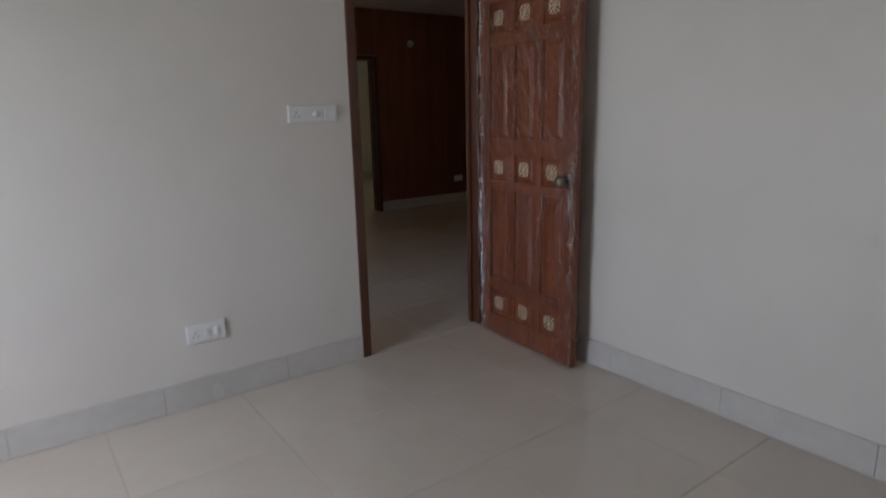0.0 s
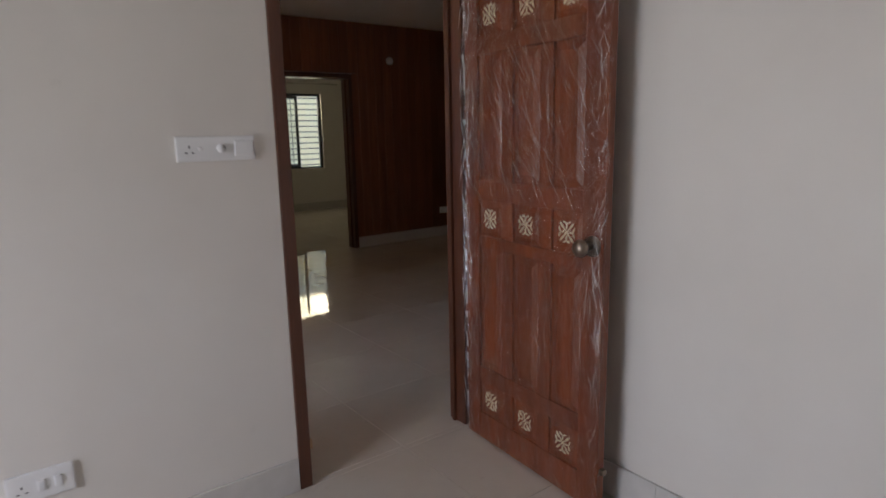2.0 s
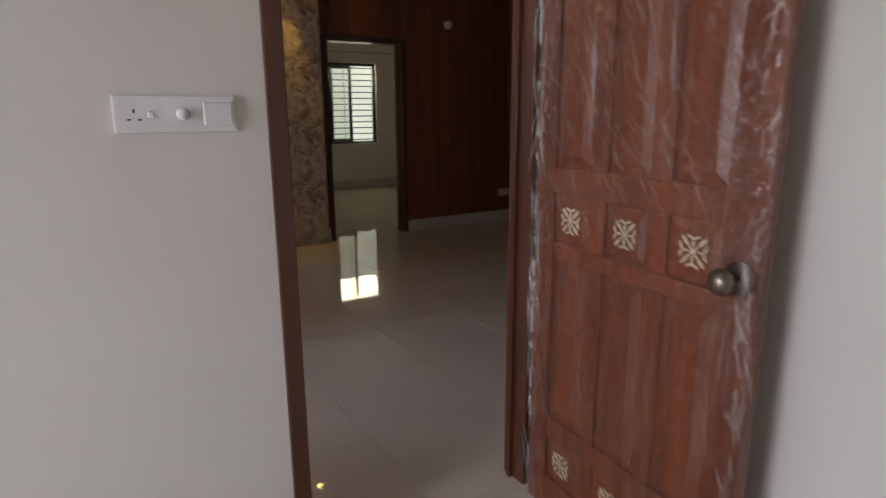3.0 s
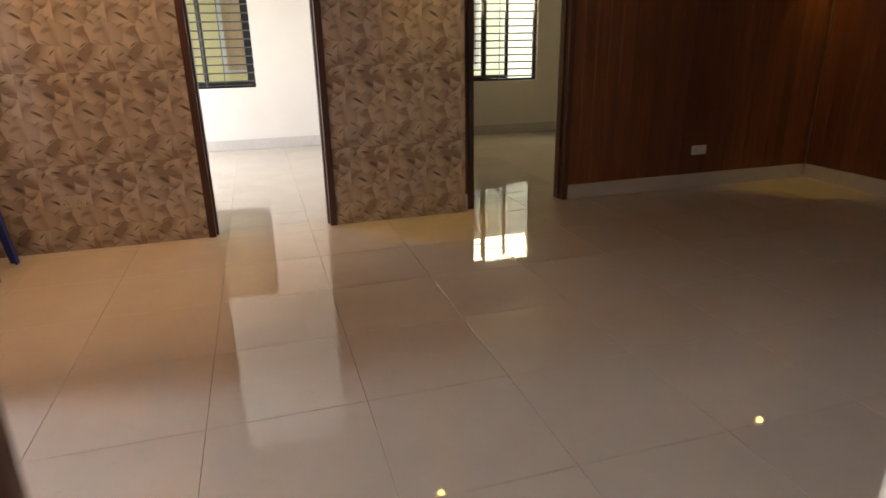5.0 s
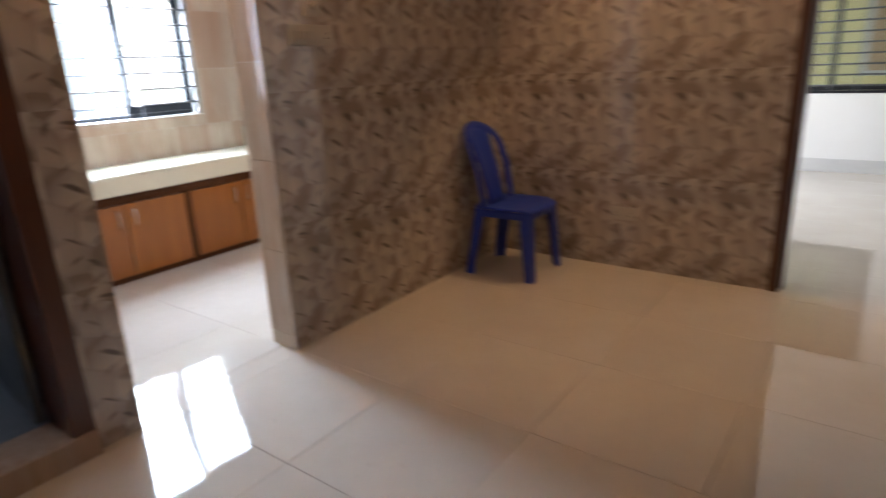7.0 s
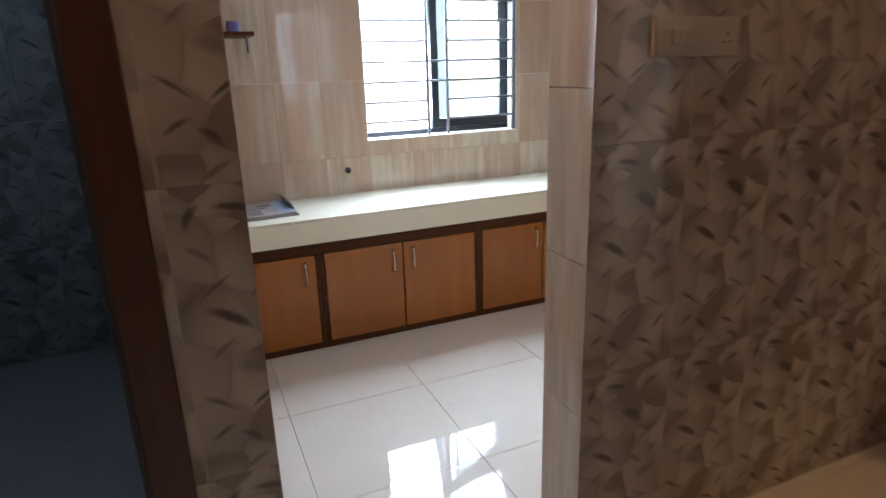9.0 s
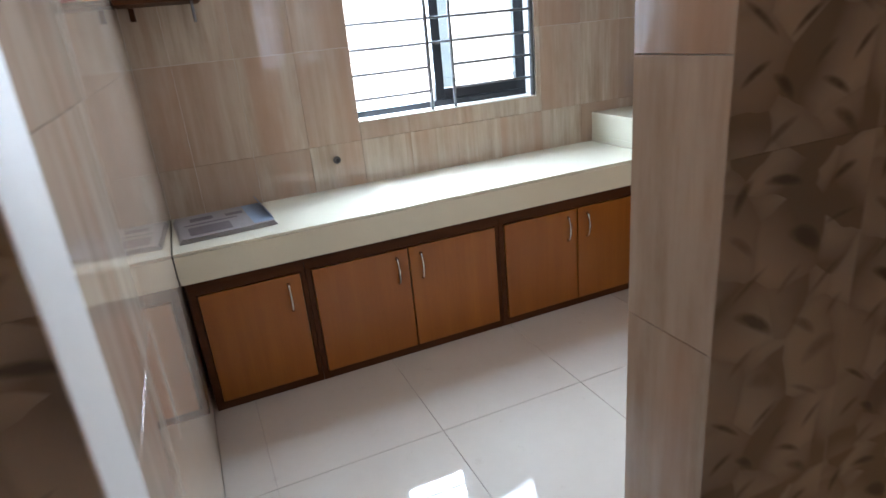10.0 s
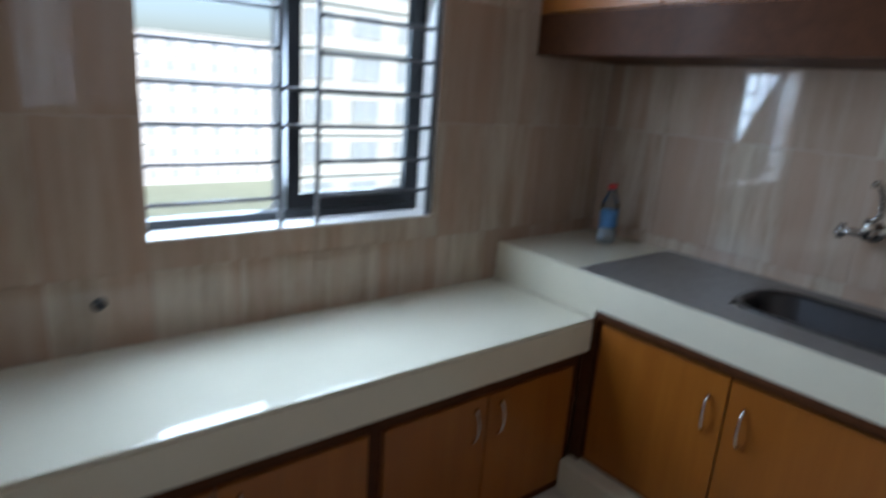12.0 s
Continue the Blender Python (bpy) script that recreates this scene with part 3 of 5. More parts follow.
building("pale yellow neighbouring house with brown shutters", -2.6, 14.2, 7.4, 8, 21, YELLOWP, 3.0, 2.45, (1.75, 1.6), "s", BROWNW, zoff=0.98)
# this block's yellow is whitened to look sunlit; the sun misses its face
building("pale yellow neighbouring block close to the windows", 5.2, 14.4, 8, 8, 21, paint("sunlit_look_facade_paint", (0.84, 0.79, 0.58), (0.76, 0.70, 0.50)), 3.0, 2.6, (1.3, 1.5), "s", BROWNW, zoff=0.95)
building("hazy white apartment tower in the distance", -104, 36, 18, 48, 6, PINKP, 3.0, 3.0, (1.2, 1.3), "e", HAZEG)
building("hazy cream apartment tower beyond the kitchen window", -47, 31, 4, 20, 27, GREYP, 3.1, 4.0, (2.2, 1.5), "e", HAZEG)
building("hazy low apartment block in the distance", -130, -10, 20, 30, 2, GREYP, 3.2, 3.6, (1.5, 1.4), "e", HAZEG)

# ---- doorways ----


def door_frame(name, label, x0, x1, y0, y1, top, jamb=0.05, proud=0.012):
    """A timber door frame in a wall along x; x0, x1 are the clear opening."""
    f = structure(thing(name, label, "door frame"), label, "door frame")
    a, b = y0 - proud, y1 + proud
    for xa, xb in ((x0 - jamb, x0), (x1, x1 + jamb)):
        boxes("jamb", [(xa, xb, a, b, 0, top)], FRAME, f, bevel=0.004)
        s = 0.014 if xa < x0 else -0.014
        boxes("stop", [((xb if s > 0 else xa + s), (xb + s if s > 0 else xa), y0 + 0.055, y1 - 0.02, 0, top)], FRAME, f, bevel=0.002)
    boxes("head", [(x0 - jamb, x1 + jamb, a, b, top, top + jamb + 0.008)], FRAME, f, bevel=0.004)
    return f


bedroom_frame = door_frame("door_1", "dark brown timber bedroom door frame", -0.80, 0.0, 0, 0.095, 2.035, 0.05)
boxes("catch", [(-0.80, -0.784, 0.004, 0.034, 0.150, 0.190)], plain("brass_catch", (0.45, 0.30, 0.18), 0.35, 0.6), bedroom_frame, "small brass door catch", 0.003)
door_frame("door_2", "dark brown timber frame of the bright room", D1[0], D1[1], PAT, 4.47, 2.03, 0.05)
door_frame("door_3", "dark brown timber frame in the panelled wall", D2[0], D2[1], WOOD, 4.56, 2.03, 0.05)

# bathroom door frame, threshold and leaf
bf = structure(thing("door_4", "red brown bathroom door frame", "door frame"), "red brown timber bathroom door frame", "door frame")
for ya, yb in ((BATH0 - 0.07, BATH0), (BATH1, BATH1 + 0.077)):
    boxes("jamb", [(KIN, KIT + 0.014, ya, yb, 0, 2.03)], FRAME, bf, bevel=0.004)
boxes("head", [(KIN, KIT + 0.014, BATH0 - 0.07, BATH1 + 0.077, 2.03, 2.09)], FRAME, bf, bevel=0.004)
structure(boxes("threshold", [(KIN, KIT + 0.03, BATH0 - 0.07, BATH1 + 0.077, -0.01, 0.095)], TRAV, bevel=0.004), "travertine bathroom threshold", "threshold")

# ---- kitchen worktops and cabinets ----
CF = -4.552          # cabinet fronts on the window wall
CT = 0.702           # low worktop
SF = 3.885           # sink cabinet fronts
ST = 0.858           # sink worktop


def pull(parent, at, h=0.115):
    """A bowed bar handle on two small feet."""
    bm = bmesh.new()
    n, rings = 14, []
    for k in range(n + 1):
        x, z = 0.020 * math.sin(math.pi * k / n) ** 0.5 + 0.004, h * (k / n - 0.5)
        slope = math.atan2(0.010 * math.pi / n * math.cos(math.pi * k / n) / max(0.1, math.sin(math.pi * k / n)) ** 0.5, h / n)
        if k in (0, n):
            slope = math.radians(80) * (1 if k == 0 else -1)
        r = 0.0075 if k in (0, n) else 0.0050
        rings.append([(x + r * math.cos(q) * math.cos(slope), r * math.sin(q), z - r * math.cos(q) * math.sin(slope)) for q in (2 * math.pi * i / 10 for i in range(10))])
    loft(bm, rings)
    bm.verts.ensure_lookup_table()
    bm.faces.new(bm.verts[:10])
    bmesh.ops.recalc_face_normals(bm, faces=bm.faces[:])
    return part("handle", bm, CHROME, parent, "chrome bow handle", True, at)


def cabinet(label, length, depth, z0, z1, doors, at, hinges, rails=0.035, group="kitchen base cabinets", handle_z=0.5):
    """A base unit, its front at x = 0 facing +x, running along +y. doors: (y0, y1); hinges: where the pull sits."""
    c = thing("cabinet", label, "cabinet", at, group)
    boxes("carcass", [(-depth, -0.03, 0.002, 0.018, z0, z1), (-depth, -0.03, length - 0.018, length - 0.002, z0, z1),
                      (-depth, -0.03, 0.018, length - 0.018, z0, z0 + 0.018), (-depth, -depth + 0.012, 0.018, length - 0.018, z0 + 0.018, z1)], CABF, c)
    rows = [(-0.03, 0, 0.001, length - 0.001, z1 - rails, z1), (-0.03, 0, 0.001, length - 0.001, z0, z0 + rails)]
    cuts = [0.001] + [v for d in doors for v in d] + [length - 0.001]
    for a, b in zip(cuts[::2], cuts[1::2]):
        if b - a > 0.008:
            rows.append((-0.03, 0, a, b, z0 + rails, z1 - rails))
    boxes("face_frame", rows, CABF, c, "dark brown edging", 0.0015)
    for (a, b), side in zip(doors, hinges):
        d = boxes("door", [(-0.022, 0.008, a + 0.003, b - 0.003, z0 + rails + 0.003, z1 - rails - 0.003)], LAMI, c, "orange brown laminate door", 0.003)
        hy = b - 0.055 if side > 0 else a + 0.055
        pull(d, Matrix.Translation((0.008, hy, z0 + (z1 - z0) * handle_z + 0.145)))
    return c


LIP = 0.578
cabinet("orange brown single door base cabinet under the cream worktop", 2.10 - 1.655, 0.44, 0.0, LIP - 0.03, [(0.03, 0.425)], Matrix.Translation((CF, 1.655, 0)), [1])
cabinet("orange brown double door base cabinet under the cream worktop", 2.985 - 2.10, 0.44, 0.0, LIP - 0.03, [(0.022, 0.441), (0.441, 0.865)], Matrix.Translation((CF, 2.10, 0)), [1, -1])
cabinet("orange brown double door base cabinet beside the sink run", 3.865 - 2.985, 0.44, 0.0, LIP - 0.03, [(0.025, 0.425), (0.425, 0.845)], Matrix.Translation((CF, 2.985, 0)), [1, -1])
# timber strip under the worktop
tagged(boxes("timber_strip", [(CF - 0.03, CF + 0.004, 1.655, 3.865, LIP - 0.03, LIP)], CABF, bevel=0.003), "dark brown timber strip beneath the worktop", "trim")
worktop = thing("worktop", "low cream tiled worktop below the window", "worktop")
boxes("top", [(KFAR, -4.513, 1.643, SF - 0.03, CT - 0.012, CT)], SLAB, worktop, "", 0.003)
boxes("front_edge", [(-4.5215, -4.509, 1.643, SF - 0.03, LIP, CT - 0.0125)], SLAB, worktop, "", 0.002)
boxes("slab", [(KFAR, -4.522, 1.645, SF - 0.032, LIP + 0.001, CT - 0.0125)], SLAB, worktop)

# sink run: fronts face -y
turn_front = pose(0, 0, 0, 0, 0, -90)
sink_at = Matrix.Translation((-4.50, SF, 0.0)) @ turn_front
cabinet("orange brown sink cabinet on a pale plinth", 0.98, 0.50, 0.13, 0.70, [(0.01, 0.485), (0.485, 0.97)], sink_at, [1, -1], 0.012, "kitchen sink cabinets", 0.48)
sink_at2 = Matrix.Translation((-3.52, SF, 0.0)) @ turn_front
cabinet("orange brown cabinet beside the sink on a pale plinth", 0.52, 0.50, 0.13, 0.70, [(0.01, 0.51)], sink_at2, [-1], 0.012, "kitchen sink cabinets", 0.48)
tagged(boxes("corner_post", [(CF + 0.004, -4.502, SF - 0.02, SF + 0.01, 0.0, 0.70)], CABF, bevel=0.003), "dark brown corner post between the cabinet runs", "trim")
tagged(boxes("plinth", [(CF + 0.01, KIN, SF - 0.075, SF + 0.40, 0.0, 0.13)], SLAB, bevel=0.006), "pale tiled plinth under the sink cabinets", "plinth")
bm = bmesh.new()
add_box(bm, -4.50, KIN, SF - 0.03, SF + 0.02, 0.70, 0.735)
soften(bm, 0.012, 3)
tagged(part("timber_strip", bm, CABF), "moulded brown timber strip beneath the sink counter", "trim")

# sink counter with a cut-out for the steel sink
SX0, SX1, SY0, SY1 = -4.14, -3.50, 4.03, 4.33
cnt = thing("sink_counter", "raised cream tiled counter with a grey stone top", "worktop")
rows = [(KFAR, SX0, SF - 0.02, SINKW, 0.735, ST - 0.012), (SX1, KIN, SF - 0.02, SINKW, 0.735, ST - 0.012), (SX0, SX1, SF - 0.02, SY0, 0.735, ST - 0.012), (SX0, SX1, SY1, SINKW, 0.735, ST - 0.012)]
boxes("slab", rows, SLAB, cnt)
boxes("front_edge", [(KFAR, KIN, SF - 0.028, SF - 0.02, 0.735, ST)], SLAB, cnt, bevel=0.002)
boxes("backing", [(KFAR, -4.51, SF - 0.028, SF - 0.02, CT, 0.735)], SLAB, cnt)
boxes("tile_top", [(KFAR, -4.622, SF - 0.02, SINKW, ST - 0.012, ST)], SLAB, cnt, "cream tiled corner", 0.002)
STONE = plain("grey_stone_top", (0.20, 0.18, 0.165), 0.40, 0, 400, 0.2)
for r in ((-4.618, SX0, SF - 0.02, SINKW), (SX1, KIN, SF - 0.02, SINKW), (SX0, SX1, SF - 0.02, SY0), (SX0, SX1, SY1, SINKW)):
    boxes("stone_top", [(*r, ST - 0.012, ST)], STONE, cnt, "dull grey stone surface")

sink = thing("sink", "stainless steel sink bowl set in the counter", "sink", Matrix.Translation(((SX0 + SX1) / 2, (SY0 + SY1) / 2, ST)))


hx, hy = (SX1 - SX0) / 2, (SY1 - SY0) / 2
bm = bmesh.new()
loft(bm, [[(x, y, z) for x, y in rounded(hx + g, hy + g, max(0.02, 0.11 + g))] for g, z in ((0.022, 0.0005), (0.022, 0.004), (0.0, 0.004), (-0.008, -0.01), (-0.02, -0.13), (-0.05, -0.155), (-0.11, -0.16))])
bmesh.ops.recalc_face_normals(bm, faces=bm.faces[:])
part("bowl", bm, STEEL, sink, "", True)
bm = bmesh.new()
add_tube(bm, (0, 0, -0.160), (0, 0, -0.153), 0.035, 20)
part("drain", bm, CHROME, sink, "", True)

tap = thing("tap", "chrome wall tap above the sink", "tap", Matrix.Translation((-3.915, SINKW - 0.002, 1.10)))
bm = bmesh.new()
add_tube(bm, (0, 0, 0), (0, -0.012, 0), 0.032, 18)
add_tube(bm, (0, -0.01, 0), (0, -0.09, 0), 0.016, 14)
add_tube(bm, (0, -0.075, -0.012), (0, -0.075, 0.05), 0.017, 14)
part("body", bm, CHROME, tap, "", True)
bm = bmesh.new()
add_tube(bm, (-0.01, -0.075, 0), (-0.075, -0.085, 0), 0.013, 14)
add_tube(bm, (-0.07, -0.085, -0.024), (-0.07, -0.085, 0.024), 0.012, 12)
add_tube(bm, (-0.07, -0.109, 0), (-0.07, -0.061, 0), 0.012, 12)
part("cross_handle", bm, CHROME, tap, "", True)
bm = bmesh.new()
prev = Vector((0, -0.075, 0.04))
for k in range(1, 13):
    a = radians(k * 15)
    p = Vector((0.02 + 0.02 * math.sin(a / 2), -0.075 - 0.09 * (1 - math.cos(a)), 0.04 + 0.13 * math.sin(a / 2) + 0.02 * math.sin(a)))
    add_tube(bm, prev, p, 0.010, 12)
    prev = p
part("spout", bm, CHROME, tap, "", True)

# wall cabinet over the sink, shelf in the corner
uc = thing("wall_cabinet", "orange brown wall cabinet above the sink", "cabinet", Matrix.Translation((KFAR, SINKW, 1.60)))
boxes("body", [(0.002, 2.03, -0.46, -0.002, 0, 0.02), (0.002, 0.02, -0.46, -0.002, 0.02, 0.72), (2.01, 2.03, -0.46, -0.002, 0.02, 0.72), (0.002, 2.03, -0.46, -0.002, 0.72, 0.74), (0.02, 2.01, -0.016, -0.002, 0.02, 0.72)], CABF, uc)
boxes("lower_rail", [(0.002, 2.03, -0.48, -0.46, 0.0, 0.15)], CABF, uc, "dark brown lower rail", 0.002)
boxes("face_frame", [(0.002, 2.03, -0.48, -0.46, 0.15, 0.152), (0.002, 2.03, -0.48, -0.46, 0.70, 0.74), (0.002, 0.05, -0.48, -0.46, 0.152, 0.70), (1.98, 2.03, -0.48, -0.46, 0.152, 0.70)], LAMI, uc)
for k in range(4):
    a = 0.055 + k * 0.481
    d = boxes("door", [(a + 0.003, a + 0.478, -0.492, -0.468, 0.156, 0.695)], LAMI, uc, "", 0.003)
    hx_ = a + (0.42 if k % 2 == 0 else 0.06)
    pull(d, Matrix.Translation((hx_, -0.492, 0.26)) @ turn_front)

sh = thing("wall_shelf", "small dark brown shelf in the kitchen corner", "shelf", Matrix.Translation((KFAR, 1.643, 1.555)))
boxes("board", [(0.002, 0.24, 0.002, 0.30, 0, 0.02)], CABF, sh, "", 0.002)
boxes("bracket", [(0.002, 0.02, 0.04, 0.06, -0.05, -0.002)], CABF, sh)
bm = bmesh.new()
add_tube(bm, (0.22, 0.265, 0.0), (0.22, 0.265, -0.075), 0.006)
part("hook", bm, IRON, sh, "dark iron hook", True)
TINC = [(0.75, 0.30, 0.03), (0.55, 0.03, 0.05), (0.12, 0.10, 0.25)]
for k, (dy, r, h) in enumerate(((0.06, 0.03, 0.06), (0.135, 0.028, 0.045), (0.215, 0.032, 0.05))):
    bm = bmesh.new()
    add_tube(bm, (0, 0, 0), (0, 0, h * 0.8), r, 16)
    add_tube(bm, (0, 0, h * 0.8), (0, 0, h), r * 0.86, 16)
    tagged(part("jar", bm, plain("jar_colour", TINC[k], 0.4), None, "", False, Matrix.Translation((KFAR + 0.15, 1.643 + dy, 1.5755))), ("small orange jar", "small red jar", "small dark violet jar")[k] + " standing on the corner shelf", "jar")

# folded papers on the worktop
PAPER = plain("newsprint", (0.30, 0.265, 0.25), 0.75, 0, 60, 0.08)
PRINT = plain("printed_photo", (0.13, 0.10, 0.10), 0.6, 0, 30, 0.4)
PBLUE = plain("blue_grey_print", (0.22, 0.27, 0.36), 0.6, 0, 30, 0.2)
np_ = thing("newspaper", "folded newspaper lying on the cream worktop", "newspaper", Matrix.Translation((-4.79, 1.845, CT)) @ pose(0, 0, 0, 0, 0, 4))
for k in range(4):
    boxes("sheet", [(-0.17 - 0.003 * k, 0.17 - 0.004 * k, -0.185 + 0.004 * k, 0.185 - 0.003 * k, 0.0008 + 0.004 * k, 0.0042 + 0.004 * k)], PAPER, np_)
TOPZ = 0.0168
for x0, x1, y0, y1, m in ((0.02, 0.13, -0.14, 0.02, PRINT), (-0.12, -0.07, -0.12, -0.03, PRINT), (-0.10, -0.06, 0.02, 0.09, PRINT), (-0.165, 0.14, 0.10, 0.178, PBLUE), (-0.03, -0.015, -0.15, 0.06, PRINT), (-0.005, 0.005, -0.15, 0.05, PAPER)):
    boxes("printed_block", [(x0, x1, y0, y1, TOPZ, TOPZ + 0.0006)], m, np_)
tent = boxes("curled_corner", [(-0.15, 0.10, 0.0, 0.003, 0.0, 0.05)], PBLUE, np_, "", 0, Matrix.Translation((-0.02, 0.185, 0.006)) @ pose(0, 0, 0, 28, 0, 0))

# water bottle
bt = thing("bottle", "small clear water bottle with a red cap", "bottle", Matrix.Translation((-4.83, 4.30, ST)) @ Matrix.Scale(1.16, 4))
BOTM = glass_material("bottle_plastic", (0.86, 0.90, 0.93))


def turned(bm, profile, seg=20):
    loft(bm, [[(r * math.cos(2 * math.pi * k / seg), r * math.sin(2 * math.pi * k / seg), z) for k in range(seg)] for r, z in profile])
    bmesh.ops.recalc_face_normals(bm, faces=bm.faces[:])


bm = bmesh.new()
turned(bm, [(0.001, 0.001), (0.030, 0.001), (0.034, 0.006), (0.034, 0.05), (0.031, 0.055), (0.031, 0.125), (0.033, 0.13), (0.030, 0.150), (0.014, 0.185), (0.0125, 0.200)])
part("body", bm, BOTM, bt, "", True)
bm = bmesh.new()
turned(bm, [(0.001, 0.004), (0.0315, 0.004), (0.0315, 0.048), (0.001, 0.0485)])
part("base_wrap", bm, plain("milky_plastic", (0.72, 0.75, 0.78), 0.3), bt, "milky white lower band", True)
bm = bmesh.new()
turned(bm, [(0.0318, 0.058), (0.0318, 0.122), (0.0312, 0.122)])
part("label_band", bm, plain("blue_label", (0.10, 0.25, 0.50), 0.4, 0, 40, 0.4), bt, "blue and white paper band", True)
bm = bmesh.new()
turned(bm, [(0.001, 0.199), (0.0155, 0.199), (0.0155, 0.217), (0.001, 0.218)])
part("cap", bm, plain("red_cap", (0.62, 0.03, 0.03), 0.35), bt, "red screw cap", True)

# pipe stub above the low worktop
pp = thing("gas_pipe_stub", "dull metal pipe stub in the tiled wall", "pipe", Matrix.Translation((KFAR, 2.404, 0.837)))
bm = bmesh.new()
add_tube(bm, (-0.008, 0, 0), (0.012, 0, 0), 0.017, 16)
part("flange", bm, IRON, pp, "", True)
bm = bmesh.new()
add_tube(bm, (0.012, 0, 0), (0.022, 0, 0), 0.009, 12)
part("stub", bm, STEEL, pp, "", True)

# ---- windows ----


def window(name, label, a0, a1, z0, z1, bars_at, verticals, at, sashes, broken=None, t=0.045, deep=0.05, thick=0.0062):
    """A dark sliding window in local x-z, the room on -y; bars towards the room."""
    w = structure(thing(name, label, "window", at), label, "window")
    boxes("outer_frame", [(a0, a0 + t, deep, deep + 0.045, z0, z1), (a1 - t, a1, deep, deep + 0.045, z0, z1), (a0 + t, a1 - t, deep, deep + 0.045, z0, z0 + 0.035), (a0 + t, a1 - t, 0.05, 0.13, z1 - t, z1)], ALU, w, "", 0.002)
    for s0, s1, off in sashes:
        f = 0.048
        s = boxes("sash", [(s0, s0 + f, off, off + 0.03, z0 + 0.036, z1 - t - 0.001), (s1 - f, s1, off, off + 0.03, z0 + 0.036, z1 - t - 0.001),
                           (s0 + f, s1 - f, off, off + 0.03, z0 + 0.036, z0 + 0.09), (s0 + f, s1 - f, off, off + 0.03, z1 - t - 0.05, z1 - t - 0.001)], ALU, w, "dark aluminium sliding sash", 0.002)
        p = boxes("pane", [(s0 + f, s1 - f, off + 0.012, off + 0.017, z0 + 0.09, z1 - t - 0.05)], GLASS, s)
        p.visible_shadow = False
    for v, r in verticals:
        bm = bmesh.new()
        add_tube(bm, (v, 0.018, z0 + 0.003), (v, 0.018, z1 - 0.003), r, 8)
        part("upright_bar", bm, IRON, w, "", True)
    for k, z in enumerate(bars_at):
        spans = [(a0 + 0.004, a1 - 0.004)] if broken is None or k % 6 in (2, 3) else [(a0 + 0.004, broken[0]), (broken[1], a1 - 0.004)]
        for s, e in spans:
            bm = bmesh.new()
            add_tube(bm, (s, 0.018, z), (e, 0.018, z), thick, 8)
            part("bar", bm, IRON, w, "", True)
    boxes("sill", [(a0, a1, 0.001, deep, z0 - 0.006, z0 + 0.006)], WHITE, w, "", 0.002)
    return w


k0, k1 = KW[0], KW[1]
window("window_1", "dark sliding kitchen window with an iron grille, half open", k0, k1, KW[2], KW[3], [KW[2] + 0.098 + 0.1105 * k for k in range(9)],
       [(2.922, 0.0095), (3.047, 0.0085), (k1 - 0.012, 0.012)], Matrix.Translation((KFAR, 0, 0)) @ pose(0, 0, 0, 0, 0, 90), [(2.985, 3.50, 0.112)], (2.922, 3.047), 0.012, 0.108)
window("window_2", "dark barred window of the bright room", W1[0], W1[1], W1[2], W1[3], [W1[2] + 0.09 + 0.105 * k for k in range(12)],
       [(-1.23, 0.008), (-1.0, 0.006)], Matrix.Translation((0, FAR, 0)), [(W1[0] + 0.045, -1.20, 0.055), (-1.26, W1[1] - 0.045, 0.09)], thick=0.009)
window("window_3", "dark barred window of the second room", W2[0], W2[1], W2[2], W2[3], [W2[2] + 0.07 + 0.1 * k for k in range(13)],
       [(2.62, 0.01), (2.85, 0.006)], Matrix.Translation((0, FAR, 0)), [(W2[0] + 0.045, 2.66, 0.06), (2.60, 3.02, 0.095)], thick=0.009)
window("window_4", "dark barred bedroom window", -1.95, -0.25, 0.8, 2.1, [0.9 + 0.12 * k for k in range(10)], [(-1.1, 0.008)],
       Matrix.Translation((-4.3, 0, 0)) @ pose(0, 0, 0, 0, 0, 90), [(-1.91, -1.07, 0.055), (-1.13, -0.29, 0.09)])

# curtain rods in the rooms beyond
for x0, x1 in ((2.15, 3.75), (-2.0, -0.45)):
    rod = thing("curtain_rod", "thin pale curtain rod above the barred window", "curtain rod", group="curtain rods")
    bm = bmesh.new()
    add_tube(bm, (x0, FAR - 0.07, 2.30), (x1, FAR - 0.07, 2.30), 0.009)
    part("pole", bm, CHROME, rod, "", True)
    for x in (x0 + 0.08, x1 - 0.08):
        bm = bmesh.new()
        add_tube(bm, (x, FAR - 0.07, 2.30), (x, FAR, 2.30), 0.007)
        part("bracket", bm, CHROME, rod, "", True)

# ---- bedroom door leaf in its plastic wrap ----
leaf = thing("door_leaf", "open red brown panelled wooden door wrapped in clear plastic", "door", Matrix.Translation((-0.011, -0.002, 0.0)) @ pose(0, 0, 0, 0, 0, -90 - 3.84))
# local: x from the hinge to the free edge, y = 0 is the room face, y > 0 behind
U0, U1, H = 0.055, 0.848, 2.015
COL = [0.223, 0.4465, 0.67]
HB = 0.078
ROW = [0.207, 1.032, 1.849]
rows = [(0.006, ROW[0] - HB), (ROW[0] + HB, 0.355), (0.905, ROW[1] - HB), (ROW[1] + HB, 1.19), (1.70, ROW[2] - HB), (ROW[2] + HB, H)]
TH = 0.036
boxes("core", [(U0 + 0.01, U1 - 0.01, 0.011, TH - 0.004, 0.01, H - 0.005)], LEAFW, leaf)
for a, b in ((U0, COL[0] - HB), (COL[2] + HB, U1)):
    boxes("stile", [(a, b, 0, TH, 0.006, H)], LEAFW, leaf, bevel=0.003)
